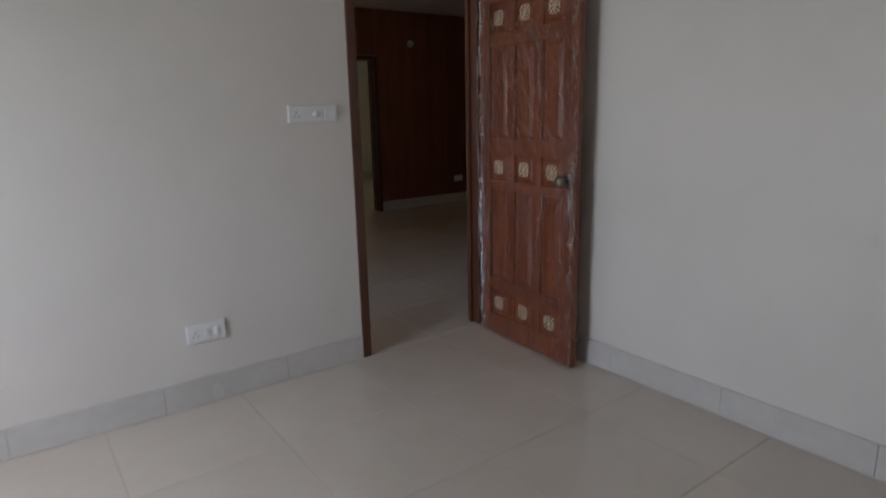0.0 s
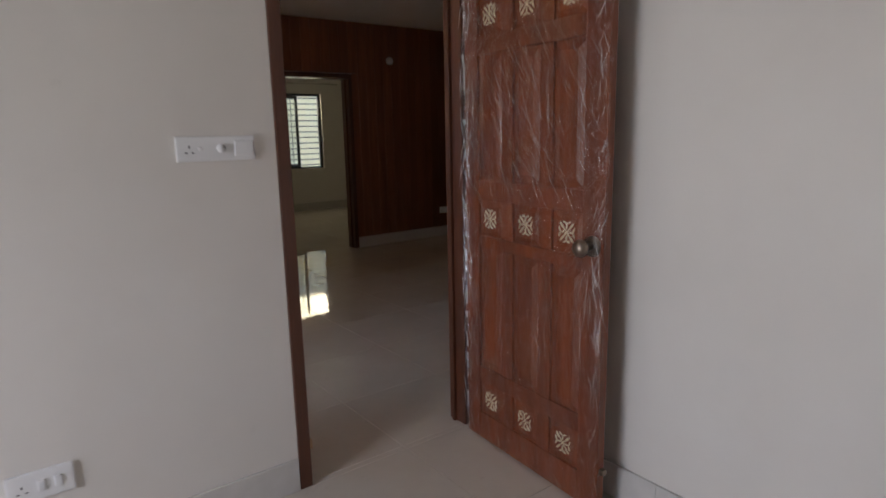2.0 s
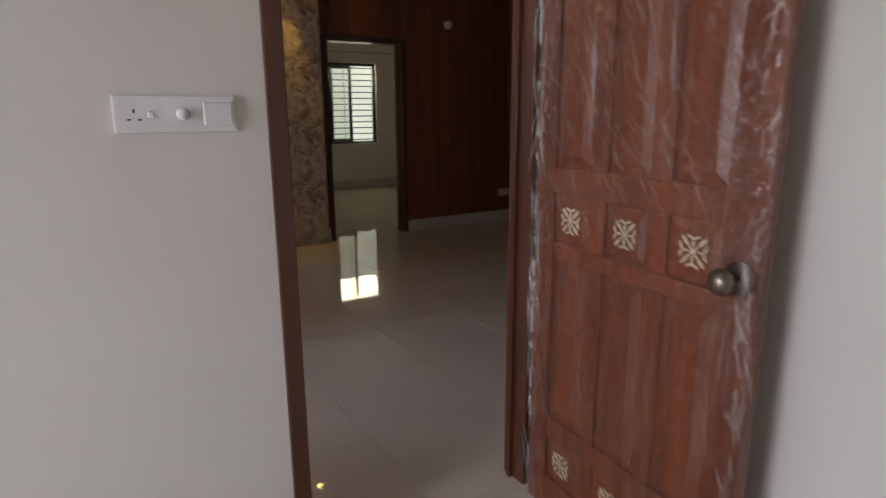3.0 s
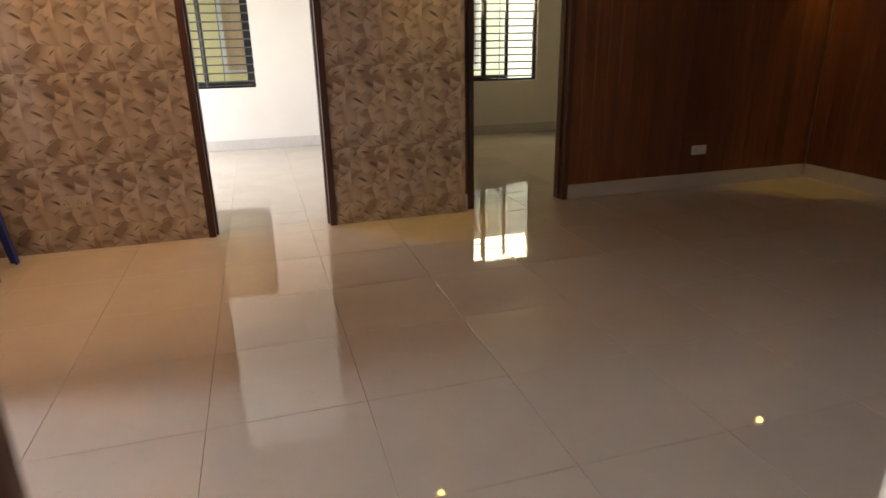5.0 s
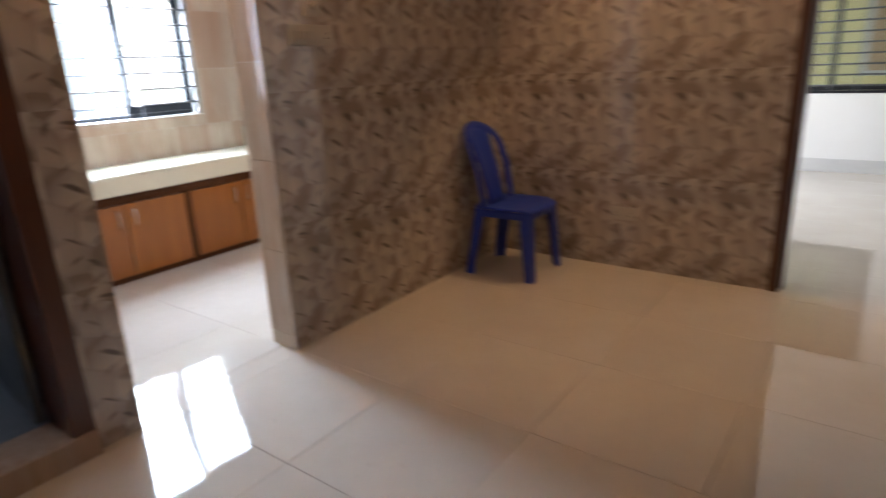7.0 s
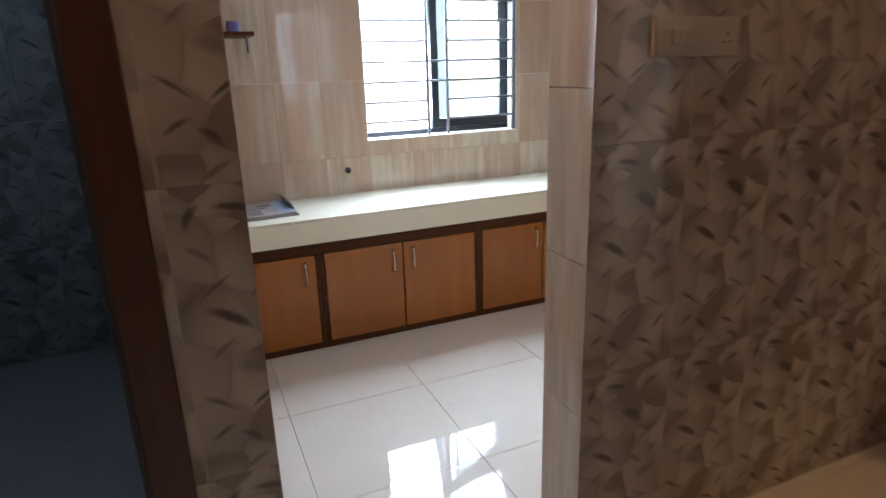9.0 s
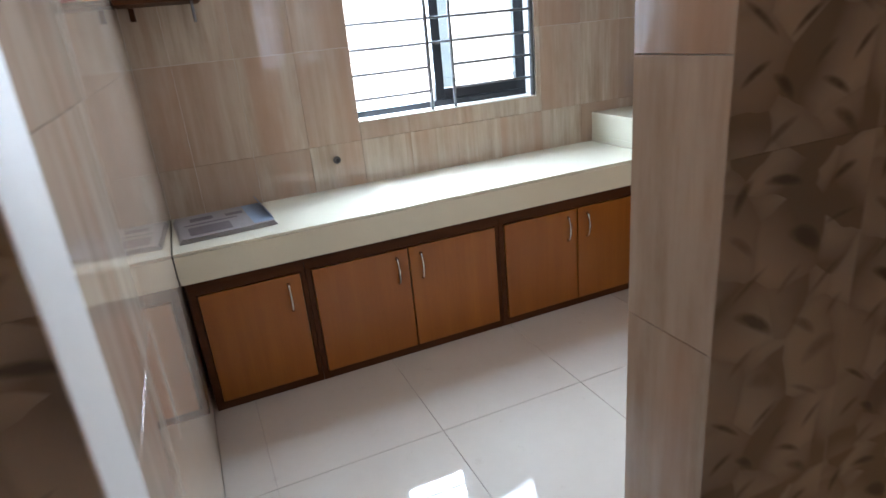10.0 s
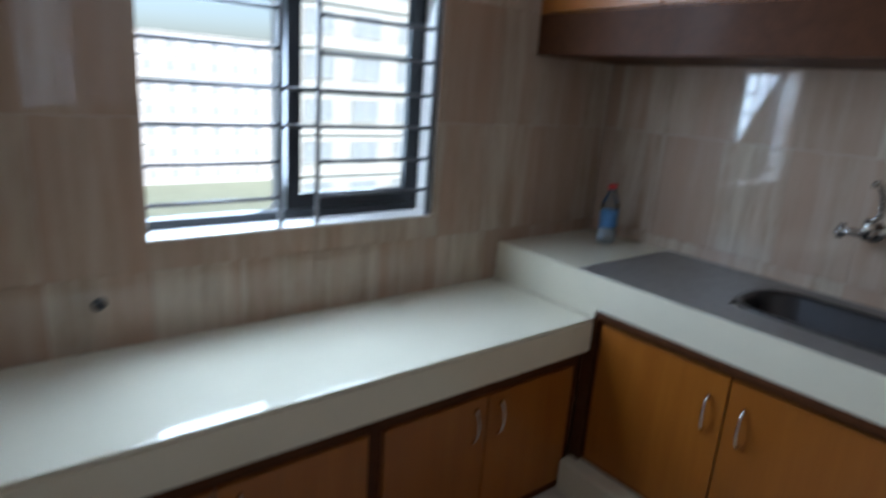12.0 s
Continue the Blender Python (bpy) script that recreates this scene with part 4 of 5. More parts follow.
for z0, z1 in rows:
    boxes("rail", [(COL[0] - HB + 0.0005, COL[2] + HB - 0.0005, 0.0005, TH - 0.0005, z0, z1)], LEAFW, leaf, bevel=0.003)
for z0, z1 in ((0.355, 0.905), (1.19, 1.70)) + tuple((r - HB, r + HB) for r in ROW):
    for c in (COL[0] + COL[1]) / 2, (COL[1] + COL[2]) / 2:
        g = (COL[1] - COL[0]) / 2 - HB
        boxes("muntin", [(c - g, c + g, 0.001, TH - 0.001, z0 + 0.0005, z1 - 0.0005)], LEAFW, leaf, bevel=0.003)


def field(x0, x1, z0, z1, y_edge, y_top, inset):
    bm = bmesh.new()
    loft(bm, [[(x0, y_edge, z0), (x1, y_edge, z0), (x1, y_edge, z1), (x0, y_edge, z1)],
              [(x0 + inset, y_top, z0 + inset), (x1 - inset, y_top, z0 + inset), (x1 - inset, y_top, z1 - inset), (x0 + inset, y_top, z1 - inset)]])
    bmesh.ops.recalc_face_normals(bm, faces=bm.faces[:])
    return bm


for c in COL:
    for z0, z1 in ((0.355, 0.905), (1.19, 1.70)):
        part("panel", field(c - HB + 0.006, c + HB - 0.006, z0 + 0.006, z1 - 0.006, 0.0109, 0.001, 0.03), LEAFW, leaf)
    for r in ROW:
        part("small_panel", field(c - HB + 0.004, c + HB - 0.004, r - HB + 0.004, r + HB - 0.004, 0.0109, 0.004, 0.022), LEAFW, leaf)


def ornament():
    """A pierced square rosette: four curled leaves round a knot, with corner fans."""
    bm = bmesh.new()
    for q in range(4):
        base = q * 90
        for off, dist, ln, wd in ((45, 0.034, 0.017, 0.0055), (15, 0.036, 0.012, 0.0038), (75, 0.036, 0.012, 0.0038), (0, 0.020, 0.011, 0.0036), (45, 0.013, 0.007, 0.0032)):
            a = radians(base + off)
            cx, cz = dist * math.cos(a), dist * math.sin(a)
            tilt = a + (0.9 if off == 15 else -0.9 if off == 75 else 0)
            top, low = [], []
            n = 8
            for k in range(n):
                p = 2 * math.pi * k / n
                du, dv = ln * math.cos(p), wd * math.sin(p)
                x, z = cx + du * math.cos(tilt) - dv * math.sin(tilt), cz + du * math.sin(tilt) + dv * math.cos(tilt)
                low.append(bm.verts.new((x, 0.0, z)))
                top.append(bm.verts.new((cx + (x - cx) * 0.6, -0.0045, cz + (z - cz) * 0.6)))
            for k in range(n):
                bm.faces.new((low[k - 1], low[k], top[k], top[k - 1]))
            bm.faces.new(top)
    bmesh.ops.create_uvsphere(bm, u_segments=10, v_segments=6, radius=0.007, matrix=Matrix.Scale(0.6, 4, (0, 1, 0)))
    bmesh.ops.recalc_face_normals(bm, faces=bm.faces[:])
    return finish("ornament", bm, GOLD)


orn = ornament()
for c in COL:
    for r in ROW:
        o = new("ornament", orn)
        o.parent = leaf
        o.location = (c, 0.0036, r)
        o["label"] = "gilt pierced rosette"

hd = new("door_handle")
hd.parent = leaf
hd.location = (0.800, 0, 1.0)
hd["label"] = "antique bronze round knob"
bm = bmesh.new()
add_tube(bm, (0, 0, 0), (0, -0.010, 0), 0.036, 24)
part("rose", bm, BRONZE, hd, "", True)
bm = bmesh.new()
seg = 20
prof = [(0.012, -0.008), (0.012, -0.035), (0.020, -0.042), (0.029, -0.055), (0.030, -0.068), (0.022, -0.080), (0.008, -0.085)]
loft(bm, [[(r * math.cos(2 * math.pi * k / seg) * (1 + 0.04 * math.cos(k * math.pi)), y, r * math.sin(2 * math.pi * k / seg) * (1 + 0.04 * math.cos(k * math.pi))) for k in range(seg)] for r, y in prof])
bmesh.ops.recalc_face_normals(bm, faces=bm.faces[:])
part("knob", bm, BRONZE, hd, "", True)
for z in (0.25, 1.02, 1.80):
    bm = bmesh.new()
    add_tube(bm, (0.038, 0.02, z - 0.05), (0.038, 0.02, z + 0.05), 0.007)
    part("hinge", bm, CHROME, leaf, "", True)
boxes("stopper", [(U1, U1 + 0.02, 0.008, 0.03, 0.16, 0.18)], BRONZE, leaf, "small bronze door stop", 0.003)

# the film: a creased sheet drawn over face and edges
rng = random.Random(5)
bm = bmesh.new()
NU, NZ = 90, 230
grid = []
for i in range(NU + 1):
    col = []
    for j in range(NZ + 1):
        u = U0 - 0.022 + (U1 - U0 + 0.030) * i / NU
        z = 0.012 + (H + 0.002) * j / NZ
        edge = min(u - U0, U1 - u)
        pull_ = noise.noise(Vector((u * 3.0, z * 2.0, 1.7))) * 0.004
        r1 = 1 - abs(noise.noise(Vector((u * 16 + z * 4, z * 2.4, 4.0)))) * 2.4
        r2 = 1 - abs(noise.noise(Vector((u * 9 - z * 6, z * 5, 8.0)))) * 2.4
        fold = 0.009 * max(0.0, r1) ** 5 + 0.008 * max(0.0, r2) ** 7
        if edge < 0.03:
            fold += 0.007 * abs(noise.noise(Vector((u * 30, z * 22, 2.0))))
        near = max(0.0, 1 - math.hypot((u - 0.80), (z - 1.0)) / 0.42)
        ang = math.atan2(z - 1.0, u - 0.80)
        rad = 0.006 * near * abs(math.sin(ang * 9 + 3 * noise.noise(Vector((u * 8, z * 8, 0)))))
        knob_tent = 0.05 * max(0.0, 1 - math.hypot(u - 0.80, z - 1.0) / 0.055)
        y = -0.005 - max(0, pull_) - fold - rad - knob_tent
        side = 0.0
        if edge < 0:
            y = 0.004 + 0.012 * noise.noise(Vector((3, z * 9, 0)))
            side = 0.010 * noise.noise(Vector((u, z * 14, 7)))
        col.append(bm.verts.new((u + side, y, z + 0.004 * noise.noise(Vector((u * 7, z * 7, 9))))))
    grid.append(col)
for i in range(NU):
    for j in range(NZ):
        bm.faces.new((grid[i][j], grid[i + 1][j], grid[i + 1][j + 1], grid[i][j + 1]))
film = part("plastic_wrap", bm, FILM, leaf, "clear creased plastic film", True)

# sharp folds where the film is bunched: along both edges, round the knob, slanting over the upper panels
fm = bmesh.new()


def crease(u, z, deg, length, w, h):
    ca, sa = math.cos(radians(deg)), math.sin(radians(deg))
    rows_ = []
    for k in range(7):
        f = k / 6
        s_ = (f - 0.5) * length
        bend = 0.05 * length * math.sin(f * 3.1) * rng.uniform(-1, 1)
        taper = math.sin(math.pi * min(0.97, max(0.03, f)))
        cu, cz = u + ca * s_ - sa * bend, z + sa * s_ + ca * bend
        rows_.append([fm.verts.new((cu - sa * w * taper * q, -0.011 - h * taper * (1 - abs(q)), cz + ca * w * taper * q)) for q in (-1, 0, 1)])
    for a, b in zip(rows_, rows_[1:]):
        for q in range(2):
            fm.faces.new((a[q], a[q + 1], b[q + 1], b[q]))


for k in range(70):
    z = rng.uniform(0.04, 1.98)
    crease(U0 + rng.uniform(-0.012, 0.05), z, 90 + rng.uniform(-22, 22), rng.uniform(0.05, 0.20), rng.uniform(0.0012, 0.003), 0.006)
    crease(U1 - rng.uniform(-0.004, 0.035), rng.uniform(0.04, 1.98), 90 + rng.uniform(-40, 25), rng.uniform(0.03, 0.12), rng.uniform(0.001, 0.0025), 0.005)
for k in range(18):
    a = rng.uniform(185, 300)
    d = rng.uniform(0.10, 0.26)
    crease(0.80 + d * math.cos(radians(a)) * 0.6, 1.0 + d * math.sin(radians(a)), 90 + (a - 270) * 0.75, rng.uniform(0.08, 0.24), 0.0008, 0.004)
for k in range(70):
    crease(rng.uniform(0.10, 0.82), rng.uniform(1.08, 1.98), 128 + rng.uniform(-14, 14), rng.uniform(0.05, 0.20), rng.uniform(0.0004, 0.0008), 0.004)
for k in range(40):
    crease(U1 - rng.uniform(0.0, 0.07), rng.uniform(0.9, 1.98), rng.uniform(-20, 60), rng.uniform(0.012, 0.04), rng.uniform(0.001, 0.002), 0.004)
for k in range(34):
    crease(rng.uniform(0.14, 0.78), rng.uniform(1.15, 1.97), 122 + rng.uniform(-16, 16), rng.uniform(0.03, 0.15), rng.uniform(0.0008, 0.002), 0.004)
for k in range(12):
    crease(rng.choice(COL) + rng.choice((-0.09, 0.09)), rng.choice((0.62, 1.45)) + rng.uniform(-0.1, 0.1), 90 + rng.uniform(-3, 3), rng.uniform(0.2, 0.45), 0.0009, 0.004)
for k in range(14):
    crease(rng.uniform(0.10, 0.80), rng.uniform(0.03, 0.25), rng.uniform(20, 110), rng.uniform(0.03, 0.10), 0.0014, 0.004)
tagged(part("film_fold", fm, FOLDM, film, "", True), "bright creases in the plastic film", kind="stuff")

# ---- electrical fittings ----


def socket(parent, x, z, s=1.0):
    for dx, dz, w, h in ((0, 0.011, 0.004, 0.009), (-0.011, -0.008, 0.008, 0.004), (0.011, -0.008, 0.008, 0.004)):
        boxes("socket_slot", [(x + (dx - w / 2) * s, x + (dx + w / 2) * s, -0.0135, -0.0122, z + (dz - h / 2) * s, z + (dz + h / 2) * s)], BLACK, parent)


def plate(label, w, h, at, sockets=(), knobs=(), rockers=(), name="switch_plate", mat=None):
    """A moulded plate on a wall; local x along the wall, -y towards the room."""
    mat = mat or PLASTW
    p = thing(name, label, "switch", at)
    bm = bmesh.new()
    add_box(bm, -w / 2, w / 2, -0.012, 0, -h / 2, h / 2)
    soften(bm, 0.003, 2)
    part("cover", bm, mat, p)
    boxes("inner_panel", [(-w / 2 + 0.008, w / 2 - 0.008, -0.0128, -0.011, -h / 2 + 0.008, h / 2 - 0.008)], mat, p, "", 0.0004)
    for x in sockets:
        socket(p, x, -0.004)
    for x in knobs:
        bm = bmesh.new()
        add_tube(bm, (x, -0.012, 0), (x, -0.026, 0), 0.014, 20)
        part("dimmer_knob", bm, mat, p, "", True)
    for x in rockers:
        bm = bmesh.new()
        x, rw, rh = x if isinstance(x, tuple) else (x, 0.020, 0.036)
        add_box(bm, x - rw / 2, x + rw / 2, -0.018, -0.012, -rh / 2, rh / 2)
        soften(bm, 0.002, 1)
        part("rocker", bm, mat, p)
    return p


plate("white switch plate with socket and fan dimmer", 0.262, 0.082, Matrix.Translation((-1.06, 0, 1.357)), (-0.09,), (0.012,), ((-0.056, 0.013, 0.013), (0.089, 0.064, 0.052)))
plate("white twin socket plate low on the wall", 0.178, 0.092, Matrix.Translation((-1.682, 0, 0.357)), (-0.05,), (), (0.0, 0.045), "socket_plate")
plate("cream twin socket plate on the printed tiles", 0.155, 0.082, Matrix.Translation((-1.92, PAT, 0.352)), (-0.04, 0.04), (), (), "socket_plate", PLASTC)
plate("white socket plate on the wood panelling", 0.155, 0.085, Matrix.Translation((3.255, WOOD, 0.352)), (-0.04,), (), (0.03,), "socket_plate")
kt = Matrix.Translation((KIT, 2.69, 1.435)) @ pose(0, 0, 0, 0, 0, 90)
plate("cream switch plate beside the kitchen opening", 0.26, 0.088, kt, (0.09,), (), (-0.10, -0.07, -0.04, -0.01), mat=PLASTC)
plate("small square switch plate with a round knob", 0.10, 0.085, Matrix.Translation((KIT, 2.705, 1.555)) @ pose(0, 0, 0, 0, 0, 90), (), (0,), (), mat=PLASTC)

# lamps
wl = thing("wall_lamp", "clear glass wall lamp glowing warm above the kitchen opening", "lamp", Matrix.Translation((KIT - 0.05, 2.05, 2.38)))
bm = bmesh.new()
add_tube(bm, (0.05, 0, -0.06), (0.066, 0, -0.06), 0.045, 20)
add_tube(bm, (0.066, 0, -0.06), (0.22, 0, -0.06), 0.008, 12)
add_tube(bm, (0.22, 0, -0.06), (0.22, 0, -0.035), 0.018, 14)
part("bracket", bm, BRONZE, wl, "", True)
bm = bmesh.new()
loft(bm, [[(0.22 + r * math.cos(2 * math.pi * k / 18), r * math.sin(2 * math.pi * k / 18), z) for k in range(18)] for r, z in ((0.02, -0.05), (0.06, -0.02), (0.07, 0.04), (0.055, 0.09))], False)
shade = part("shade", bm, glass_material("lamp_glass", (1.0, 0.93, 0.82)), wl, "clear glass shade", True)
shade.visible_shadow = False
for dx, watts, colour, cone in DOWNLIGHTS:
    dl = thing("downlight", "small warm ceiling spotlight close to the wall", "lamp", Matrix.Translation((dx, 4.17, CEIL)), "ceiling spotlights")
    bm = bmesh.new()
    loft(bm, [[(r * math.cos(2 * math.pi * k / 20), r * math.sin(2 * math.pi * k / 20), z) for k in range(20)] for r, z in ((0.045, -0.0005), (0.045, -0.006), (0.036, -0.006), (0.034, -0.0008))], False)
    part("ring", bm, CHROME, dl, "", True)
    bm = bmesh.new()
    add_tube(bm, (0, 0, -0.0035), (0, 0, -0.001), 0.033, 18)
    part("lens", bm, glow("downlight_lens", colour, 6), dl, "", True)
tl = thing("tube_light", "unlit white tube light on the hall ceiling", "lamp", Matrix.Translation((0.78, 2.95, CEIL)))
boxes("batten", [(-0.025, 0.025, -0.40, 0.40, -0.03, -0.001)], PLASTW, tl, "", 0.003)
bm = bmesh.new()
add_tube(bm, (0, -0.37, -0.05), (0, 0.37, -0.05), 0.013, 14)
part("tube", bm, PLASTW, tl, "", True)
for y in (-0.38, 0.38):
    boxes("end_cap", [(-0.016, 0.016, y - 0.015, y + 0.015, -0.066, -0.03)], PLASTW, tl)
bh = thing("bulb_holder", "pale round lamp holder high on the panelling", "lamp holder", Matrix.Translation((2.45, WOOD, 2.26)))
bm = bmesh.new()
add_tube(bm, (0, 0, 0), (0, -0.02, 0), 0.045, 20)
part("base", bm, PLASTW, bh, "", True)
bm = bmesh.new()
add_tube(bm, (0, -0.02, 0), (0, -0.06, 0), 0.022, 16)
part("holder", bm, PLASTW, bh, "", True)

# ---- blue plastic chair, back to the kitchen wall ----


def chair():
    c = thing("chair", "blue moulded plastic chair without arms in the corner", "chair", Matrix.Translation((-2.478, 3.955, 0)) @ pose(0, 0, 0, 0, 0, 2) @ Matrix.Scale(1.02, 4))
    # local: faces +x
    SH = 0.435
    bm = bmesh.new()
    n = 14
    g = []
    for i in range(n + 1):
        r = []
        for j in range(n + 1):
            a, b = i / n * 2 - 1, j / n * 2 - 1
            x, y = a * 0.212 * math.sqrt(1 - 0.26 * b * b), b * 0.212 * math.sqrt(1 - 0.24 * a * a)
            z = SH - 0.014 * (1 - a * a) * (1 - b * b) - 0.02 * max(0, a - 0.75) * 4
            r.append(bm.verts.new((x, y, z)))
        g.append(r)
    for i in range(n):
        for j in range(n):
            bm.faces.new((g[i][j], g[i + 1][j], g[i + 1][j + 1], g[i][j + 1]))
    bmesh.ops.recalc_face_normals(bm, faces=bm.faces[:])
    ret = bmesh.ops.extrude_face_region(bm, geom=bm.faces[:])
    for v in [v for v in ret["geom"] if isinstance(v, bmesh.types.BMVert)]:
        v.co.z -= 0.012
    part("seat", bm, BLUE, c, "", True)
    # apron under the seat
    for x0, x1, y0, y1 in ((-0.17, 0.17, -0.196, -0.186), (-0.17, 0.17, 0.186, 0.196), (0.182, 0.192, -0.17, 0.17), (-0.192, -0.182, -0.17, 0.17)):
        boxes("apron", [(x0, x1, y0, y1, SH - 0.062, SH - 0.018)], BLUE, c, "", 0.003)
    # legs: angled sections, splayed and tapering
    for sx in (-1, 1):
        for sy in (-1, 1):
            bm = bmesh.new()
            rings = []
            for k in range(7):
                f = k / 6
                z = (SH - 0.02) * (1 - f) + 0.001
                px = sx * (0.168 + (0.030 if sx > 0 else 0.062) * f)
                py = sy * (0.168 + 0.026 * f)
                w = 0.052 - 0.016 * f
                t = 0.013
                pts = [(px + sx * 0.014, py + sy * 0.014), (px - sx * w, py + sy * 0.014), (px - sx * w, py + sy * 0.014 - sy * t), (px + sx * (0.014 - t), py + sy * (0.014 - t)), (px + sx * (0.014 - t), py - sy * w), (px + sx * 0.014, py - sy * w)]
                rings.append([(x, y, z) for x, y in pts])
            loft(bm, rings)
            bm.faces.new([v for v in bm.verts][:6])
            bmesh.ops.recalc_face_normals(bm, faces=bm.faces[:])
            part("leg", bm, BLUE, c)
    # back: an arched hoop with a broad central splat

    def back_point(y, z):
        f = (z - SH) / 0.44
        return (-0.128 - 0.125 * f - 0.030 * f * f + 0.040 * (y / 0.2) ** 2 * min(1.0, max(0.0, f * 2)), y, z)
    hoop = []
    for k in range(33):
        a = math.pi * k / 32
        y = 0.182 * math.cos(a)
        z = SH + 0.32 + 0.14 * math.sin(a)
        hoop.append((y, z))
    path = [(0.175, SH - 0.015), (0.180, SH + 0.1), (0.184, SH + 0.2)] + hoop + [(-0.184, SH + 0.2), (-0.180, SH + 0.1), (-0.175, SH - 0.015)]
    bm = bmesh.new()
    rings = []
    for i, (y, z) in enumerate(path):
        a = Vector(path[max(0, i - 1)])
        b = Vector(path[min(len(path) - 1, i + 1)])
        d = (b - a).normalized()
        nrm = Vector((-d.y, d.x))
        ring = []
        for k in range(10):
            q = 2 * math.pi * k / 10
            oy, oz = nrm * (0.023 * math.cos(q))
            x, yy, zz = back_point(y + oy, z + oz)
            ring.append((x + 0.012 * math.sin(q), yy, zz))
        rings.append(ring)
    loft(bm, rings)
    bmesh.ops.recalc_face_normals(bm, faces=bm.faces[:])
    part("back_hoop", bm, BLUE, c, "", True)
    bm = bmesh.new()
    g = []
    for i in range(9):
        r = []
        for j in range(13):
            z = SH - 0.01 + 0.46 * j / 12
            half = 0.088 + 0.034 * (j / 12) ** 2
            y = (i / 8 * 2 - 1) * half
            x, yy, zz = back_point(y, z)
            r.append(bm.verts.new((x + 0.004, yy, zz)))
        g.append(r)
    for i in range(8):
        for j in range(12):
            bm.faces.new((g[i][j], g[i + 1][j], g[i + 1][j + 1], g[i][j + 1]))
    ret = bmesh.ops.extrude_face_region(bm, geom=bm.faces[:])
    for v in [v for v in ret["geom"] if isinstance(v, bmesh.types.BMVert)]:
        v.co.x -= 0.009
    bmesh.ops.recalc_face_normals(bm, faces=bm.faces[:])
    part("splat", bm, BLUE, c, "", True)
    return c


chair()

# bathroom door leaf, open inwards, and its handle
bl = thing("bathroom_door", "dark grey plain bathroom door standing open inwards", "door", Matrix.Translation((KIN + 0.012, BATH1 - 0.01, 0.10)) @ pose(0, 0, 0, 0, 0, 174))
DGREY = plain("dark_grey_door_panel", (0.09, 0.095, 0.105), 0.4, 0, 30, 0.15)
boxes("panel", [(0.012, 0.70, 0.0, 0.03, 0.004, 1.92)], DGREY, bl, "", 0.003)
bm = bmesh.new()
add_tube(bm, (0.65, 0.03, 0.92), (0.65, 0.07, 0.92), 0.010)
add_tube(bm, (0.65, 0.065, 0.92), (0.55, 0.065, 0.92), 0.008)
part("handle", bm, CHROME, bl, "small chrome lever", True)

# ---- skirtings ----


def skirting(name, rows, label):
    structure(boxes(name, rows, SKIRT, bevel=0.002), label, "skirting")


SH_ = 0.136
x = -4.3
while x < -0.853:
    e = min(x + 0.6, -0.853)
    skirting("baseboard", [(x + 0.0006, e - 0.0006, -0.013, -0.0005, 0.0005, SH_)], "pale stone skirting along the bedroom door wall")
    x = e
y = -5.2
while y < -0.014:
    e = min(y + 0.6, -0.014)
    skirting("baseboard", [(RX - 0.013, RX - 0.0005, y + 0.0006, e - 0.0006, 0.0005, SH_)], "pale stone skirting along the bedroom wall")
    y = e
skirting("baseboard", [(0.93, D2[0] - 0.053, WOOD - 0.012, WOOD + 0.002, 0.0005, 0.13)], "pale stone skirting beside the door frame")
skirting("baseboard", [(D2[1] + 0.053, EAST - 0.014, WOOD - 0.012, WOOD + 0.002, 0.0005, 0.13)], "pale stone skirting below the wood panelling")
skirting("baseboard", [(EAST - 0.012, EAST + 0.002, T, WOOD - 0.013, 0.0005, 0.13)], "pale stone skirting below the end wall panelling")
skirting("baseboard", [(-2.8, 0.85, FAR - 0.012, FAR - 0.0005, 0.0005, 0.14)], "pale stone skirting in the bright room")
skirting("baseboard", [(0.97, EAST, FAR - 0.012, FAR - 0.0005, 0.0005, 0.14)], "pale stone skirting in the second room")

# ---- tiles and planks ----
P = 0.605
GAP = 0.0016


def floor_tiles(parent, x0, x1, y0, y1):
    def place(a, b, la, lb):
        piece("tile", la, lb, 0.010, FLOOR, parent, a, b, -0.0105, 0.0012)
    lay(parent, "tile", FLOOR, x0, x1, y0, y1, P, P, 0.262, 1.198, place, GAP)


floor_tiles(hall_floor, KIT - 0.098, EAST, 0.02, 4.5)
floor_tiles(kitchen_floor, KFAR, KIT - 0.098, OPEN0, SINKW)
floor_tiles(bed_floor, -4.3, RX, -5.2, 0.02)
floor_tiles(room_one_floor, -2.8, 0.85, 4.5, FAR)
floor_tiles(room_two_floor, 0.97, EAST, 4.5, FAR)

# printed tiles of the hall
pw = bpy.data.objects["wall_patterned"]
lay(pw, "tile", PATX, KIT, 0.93, 0, CEIL, 0.30, 0.60, 0, 0, lambda a, b, la, lb: piece("tile", la, 0.008, lb, PATX, pw, a, PAT, b, 0.0003), 0.0006, [(D1[0] - 0.05, D1[1] + 0.05, -1, 2.092)])
ks = bpy.data.objects["wall_kitchen_side"]
lay(ks, "tile", PATY, T, PAT, 0, CEIL, 0.30, 0.60, 0, 0, lambda a, b, la, lb: piece("tile", 0.008, la, lb, PATY, ks, KIT - 0.008, a, b, 0.0003), 0.0006, [(BATH0 - 0.07, BATH1 + 0.078, -1, 2.092), (OPEN0, OPEN1, -1, 2.12)])

# travertine tiles of the kitchen
TW, THH, TZ = 0.25, 0.42, 0.07


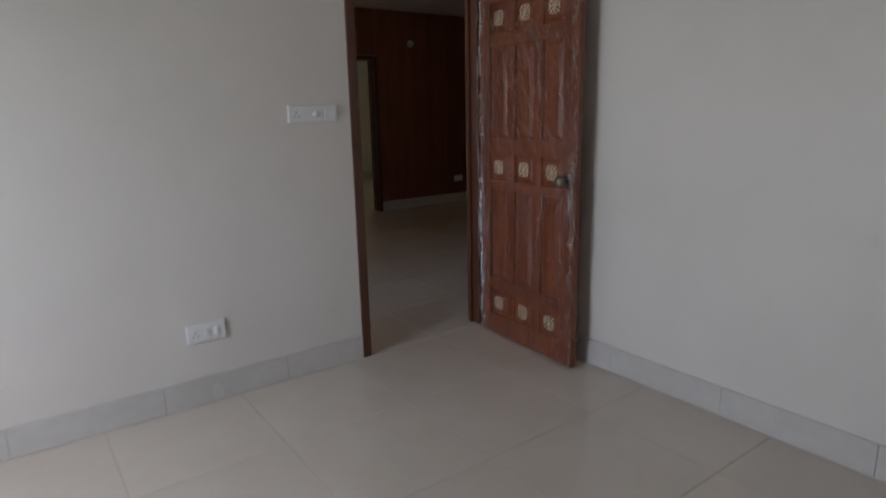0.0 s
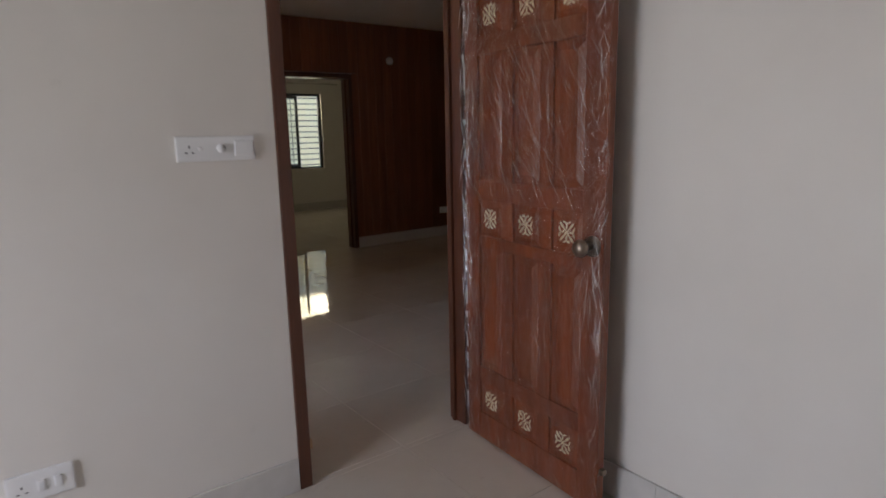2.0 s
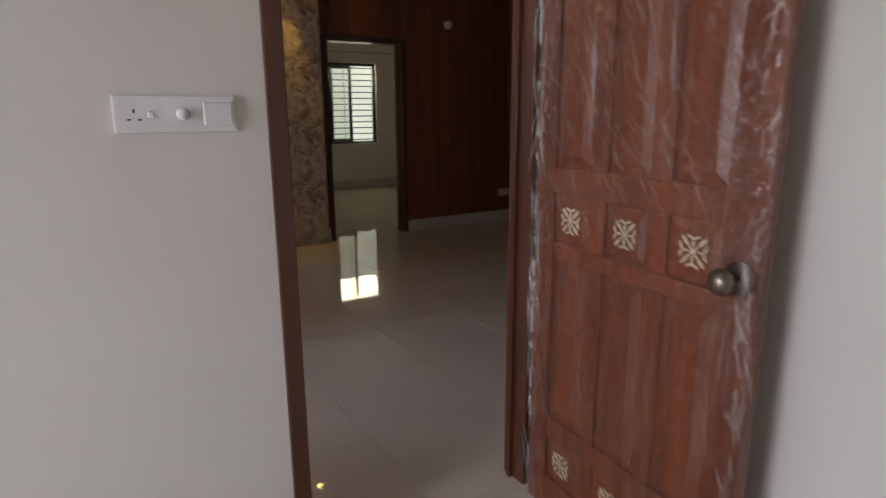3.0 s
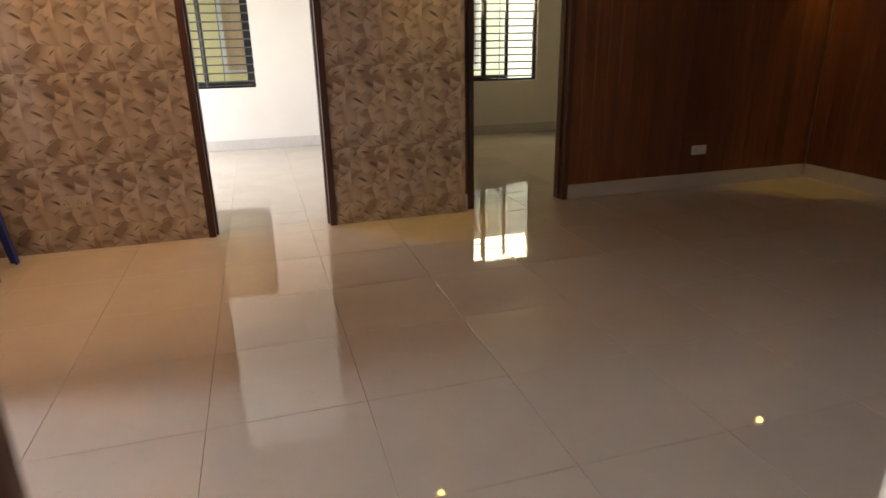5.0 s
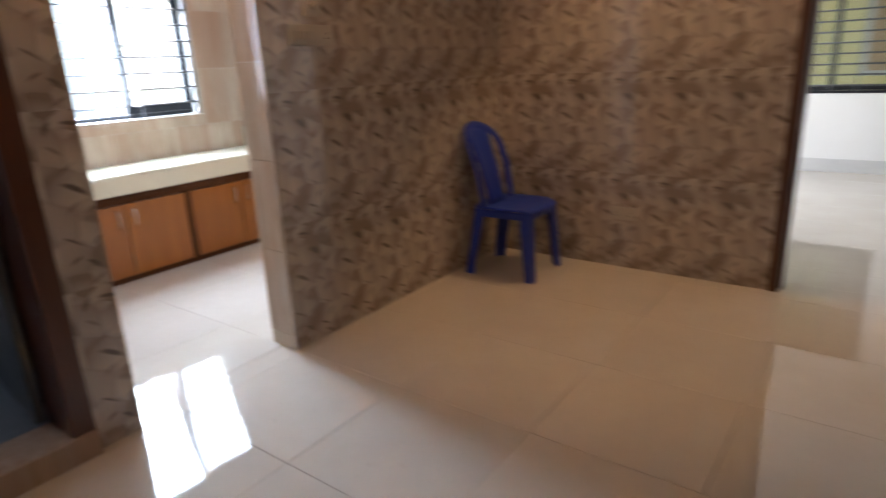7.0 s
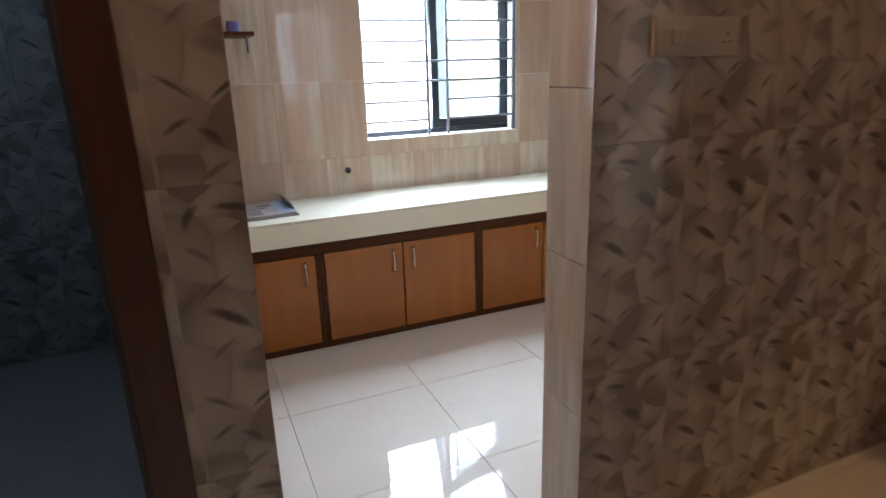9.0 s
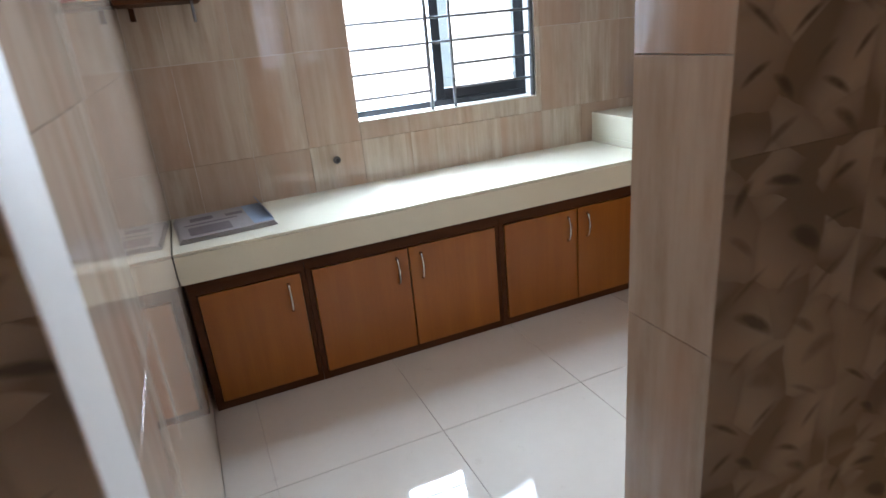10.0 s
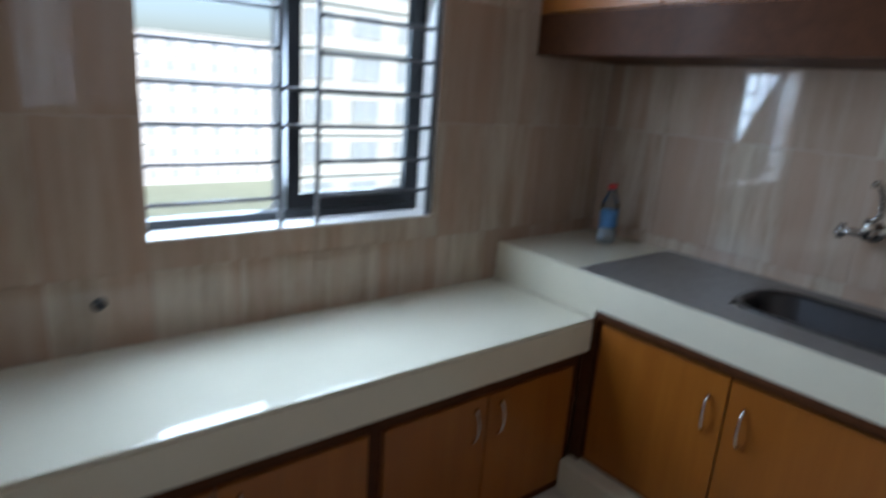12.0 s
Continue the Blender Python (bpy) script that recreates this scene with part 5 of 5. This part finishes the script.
def trav(parent, place_axis, const, a0, a1, z0, z1, holes=()):
    def place(a, b, la, lb):
        if place_axis == "x":
            piece("tile", la, 0.008, lb, TRAV, parent, a, const, b, 0.0003)
        else:
            piece("tile", 0.008, la, lb, TRAV, parent, const, a, b, 0.0003)
    lay(parent, "tile", TRAV, a0, a1, z0, z1, TW, THH, 0.036, TZ, place, 0.0009, holes)


kf = bpy.data.objects["wall_kitchen_far"]
trav(kf, "y", KFAR - 0.008, OPEN0, SINKW, 0, CEIL, [(KW[0], KW[1], KW[2], KW[3])])
kb = bpy.data.objects["wall_kitchen_bath"]
trav(kb, "x", OPEN0 - 0.008, KFAR, KIT, 0, CEIL)
kk = bpy.data.objects["wall_kitchen_sink"]
trav(kk, "x", SINKW, KFAR, KIN, 0, CEIL)
trav(ks, "y", KIN, OPEN1, SINKW, 0, CEIL)
z = -0.35
while z < 2.12:
    a, b = max(0.0, z), min(2.12, z + THH)
    piece("tile", 0.18, 0.008, b - a - 0.0016, TRAV, ks, KIN, OPEN1, a + 0.0008, 0.0008)
    z += THH

# bathroom wall tiles
bs = bpy.data.objects["wall_bath_south"]
BATHY = printed_tile_material("grey_bath_tile_along_y", "Y", (0.20, 0.23, 0.26), (0.28, 0.31, 0.34), (0.08, 0.10, 0.12), (0.14, 0.16, 0.18), 0.2)
lay(kf, "tile", BATHY, 0.02, 1.49, 0, CEIL, 0.30, 0.60, 0, 0, lambda a, b, la, lb: piece("tile", 0.008, la, lb, BATHY, kf, KFAR - 0.008, a, b, 0.0008), 0.0015, [(0.5, 0.95, 1.75, 2.15)])
lay(kb, "tile", BATHT, KFAR, KIN, 0, CEIL, 0.30, 0.60, 0, 0, lambda a, b, la, lb: piece("tile", la, 0.008, lb, BATHT, kb, a, 1.482, b, 0.0008), 0.0015)

# wood panelling
wp = bpy.data.objects["wall_panelled"]
lay(wp, "plank", PANELW, 0.93, EAST, 0.13, CEIL, 0.118, 3.0, 0, 0, lambda a, b, la, lb: piece("plank", la, 0.014, lb, PANELW, wp, a, WOOD, b, 0.003), 0.002, [(D2[0] - 0.05, D2[1] + 0.05, -1, 2.092)], 0.02)
we = bpy.data.objects["wall_hall_east"]
lay(we, "plank", PANELW, T, WOOD, 0.13, CEIL, 0.118, 3.0, 0, 0, lambda a, b, la, lb: piece("plank", 0.014, la, lb, PANELW, we, EAST, a, b, 0.003), 0.002, (), 0.02)
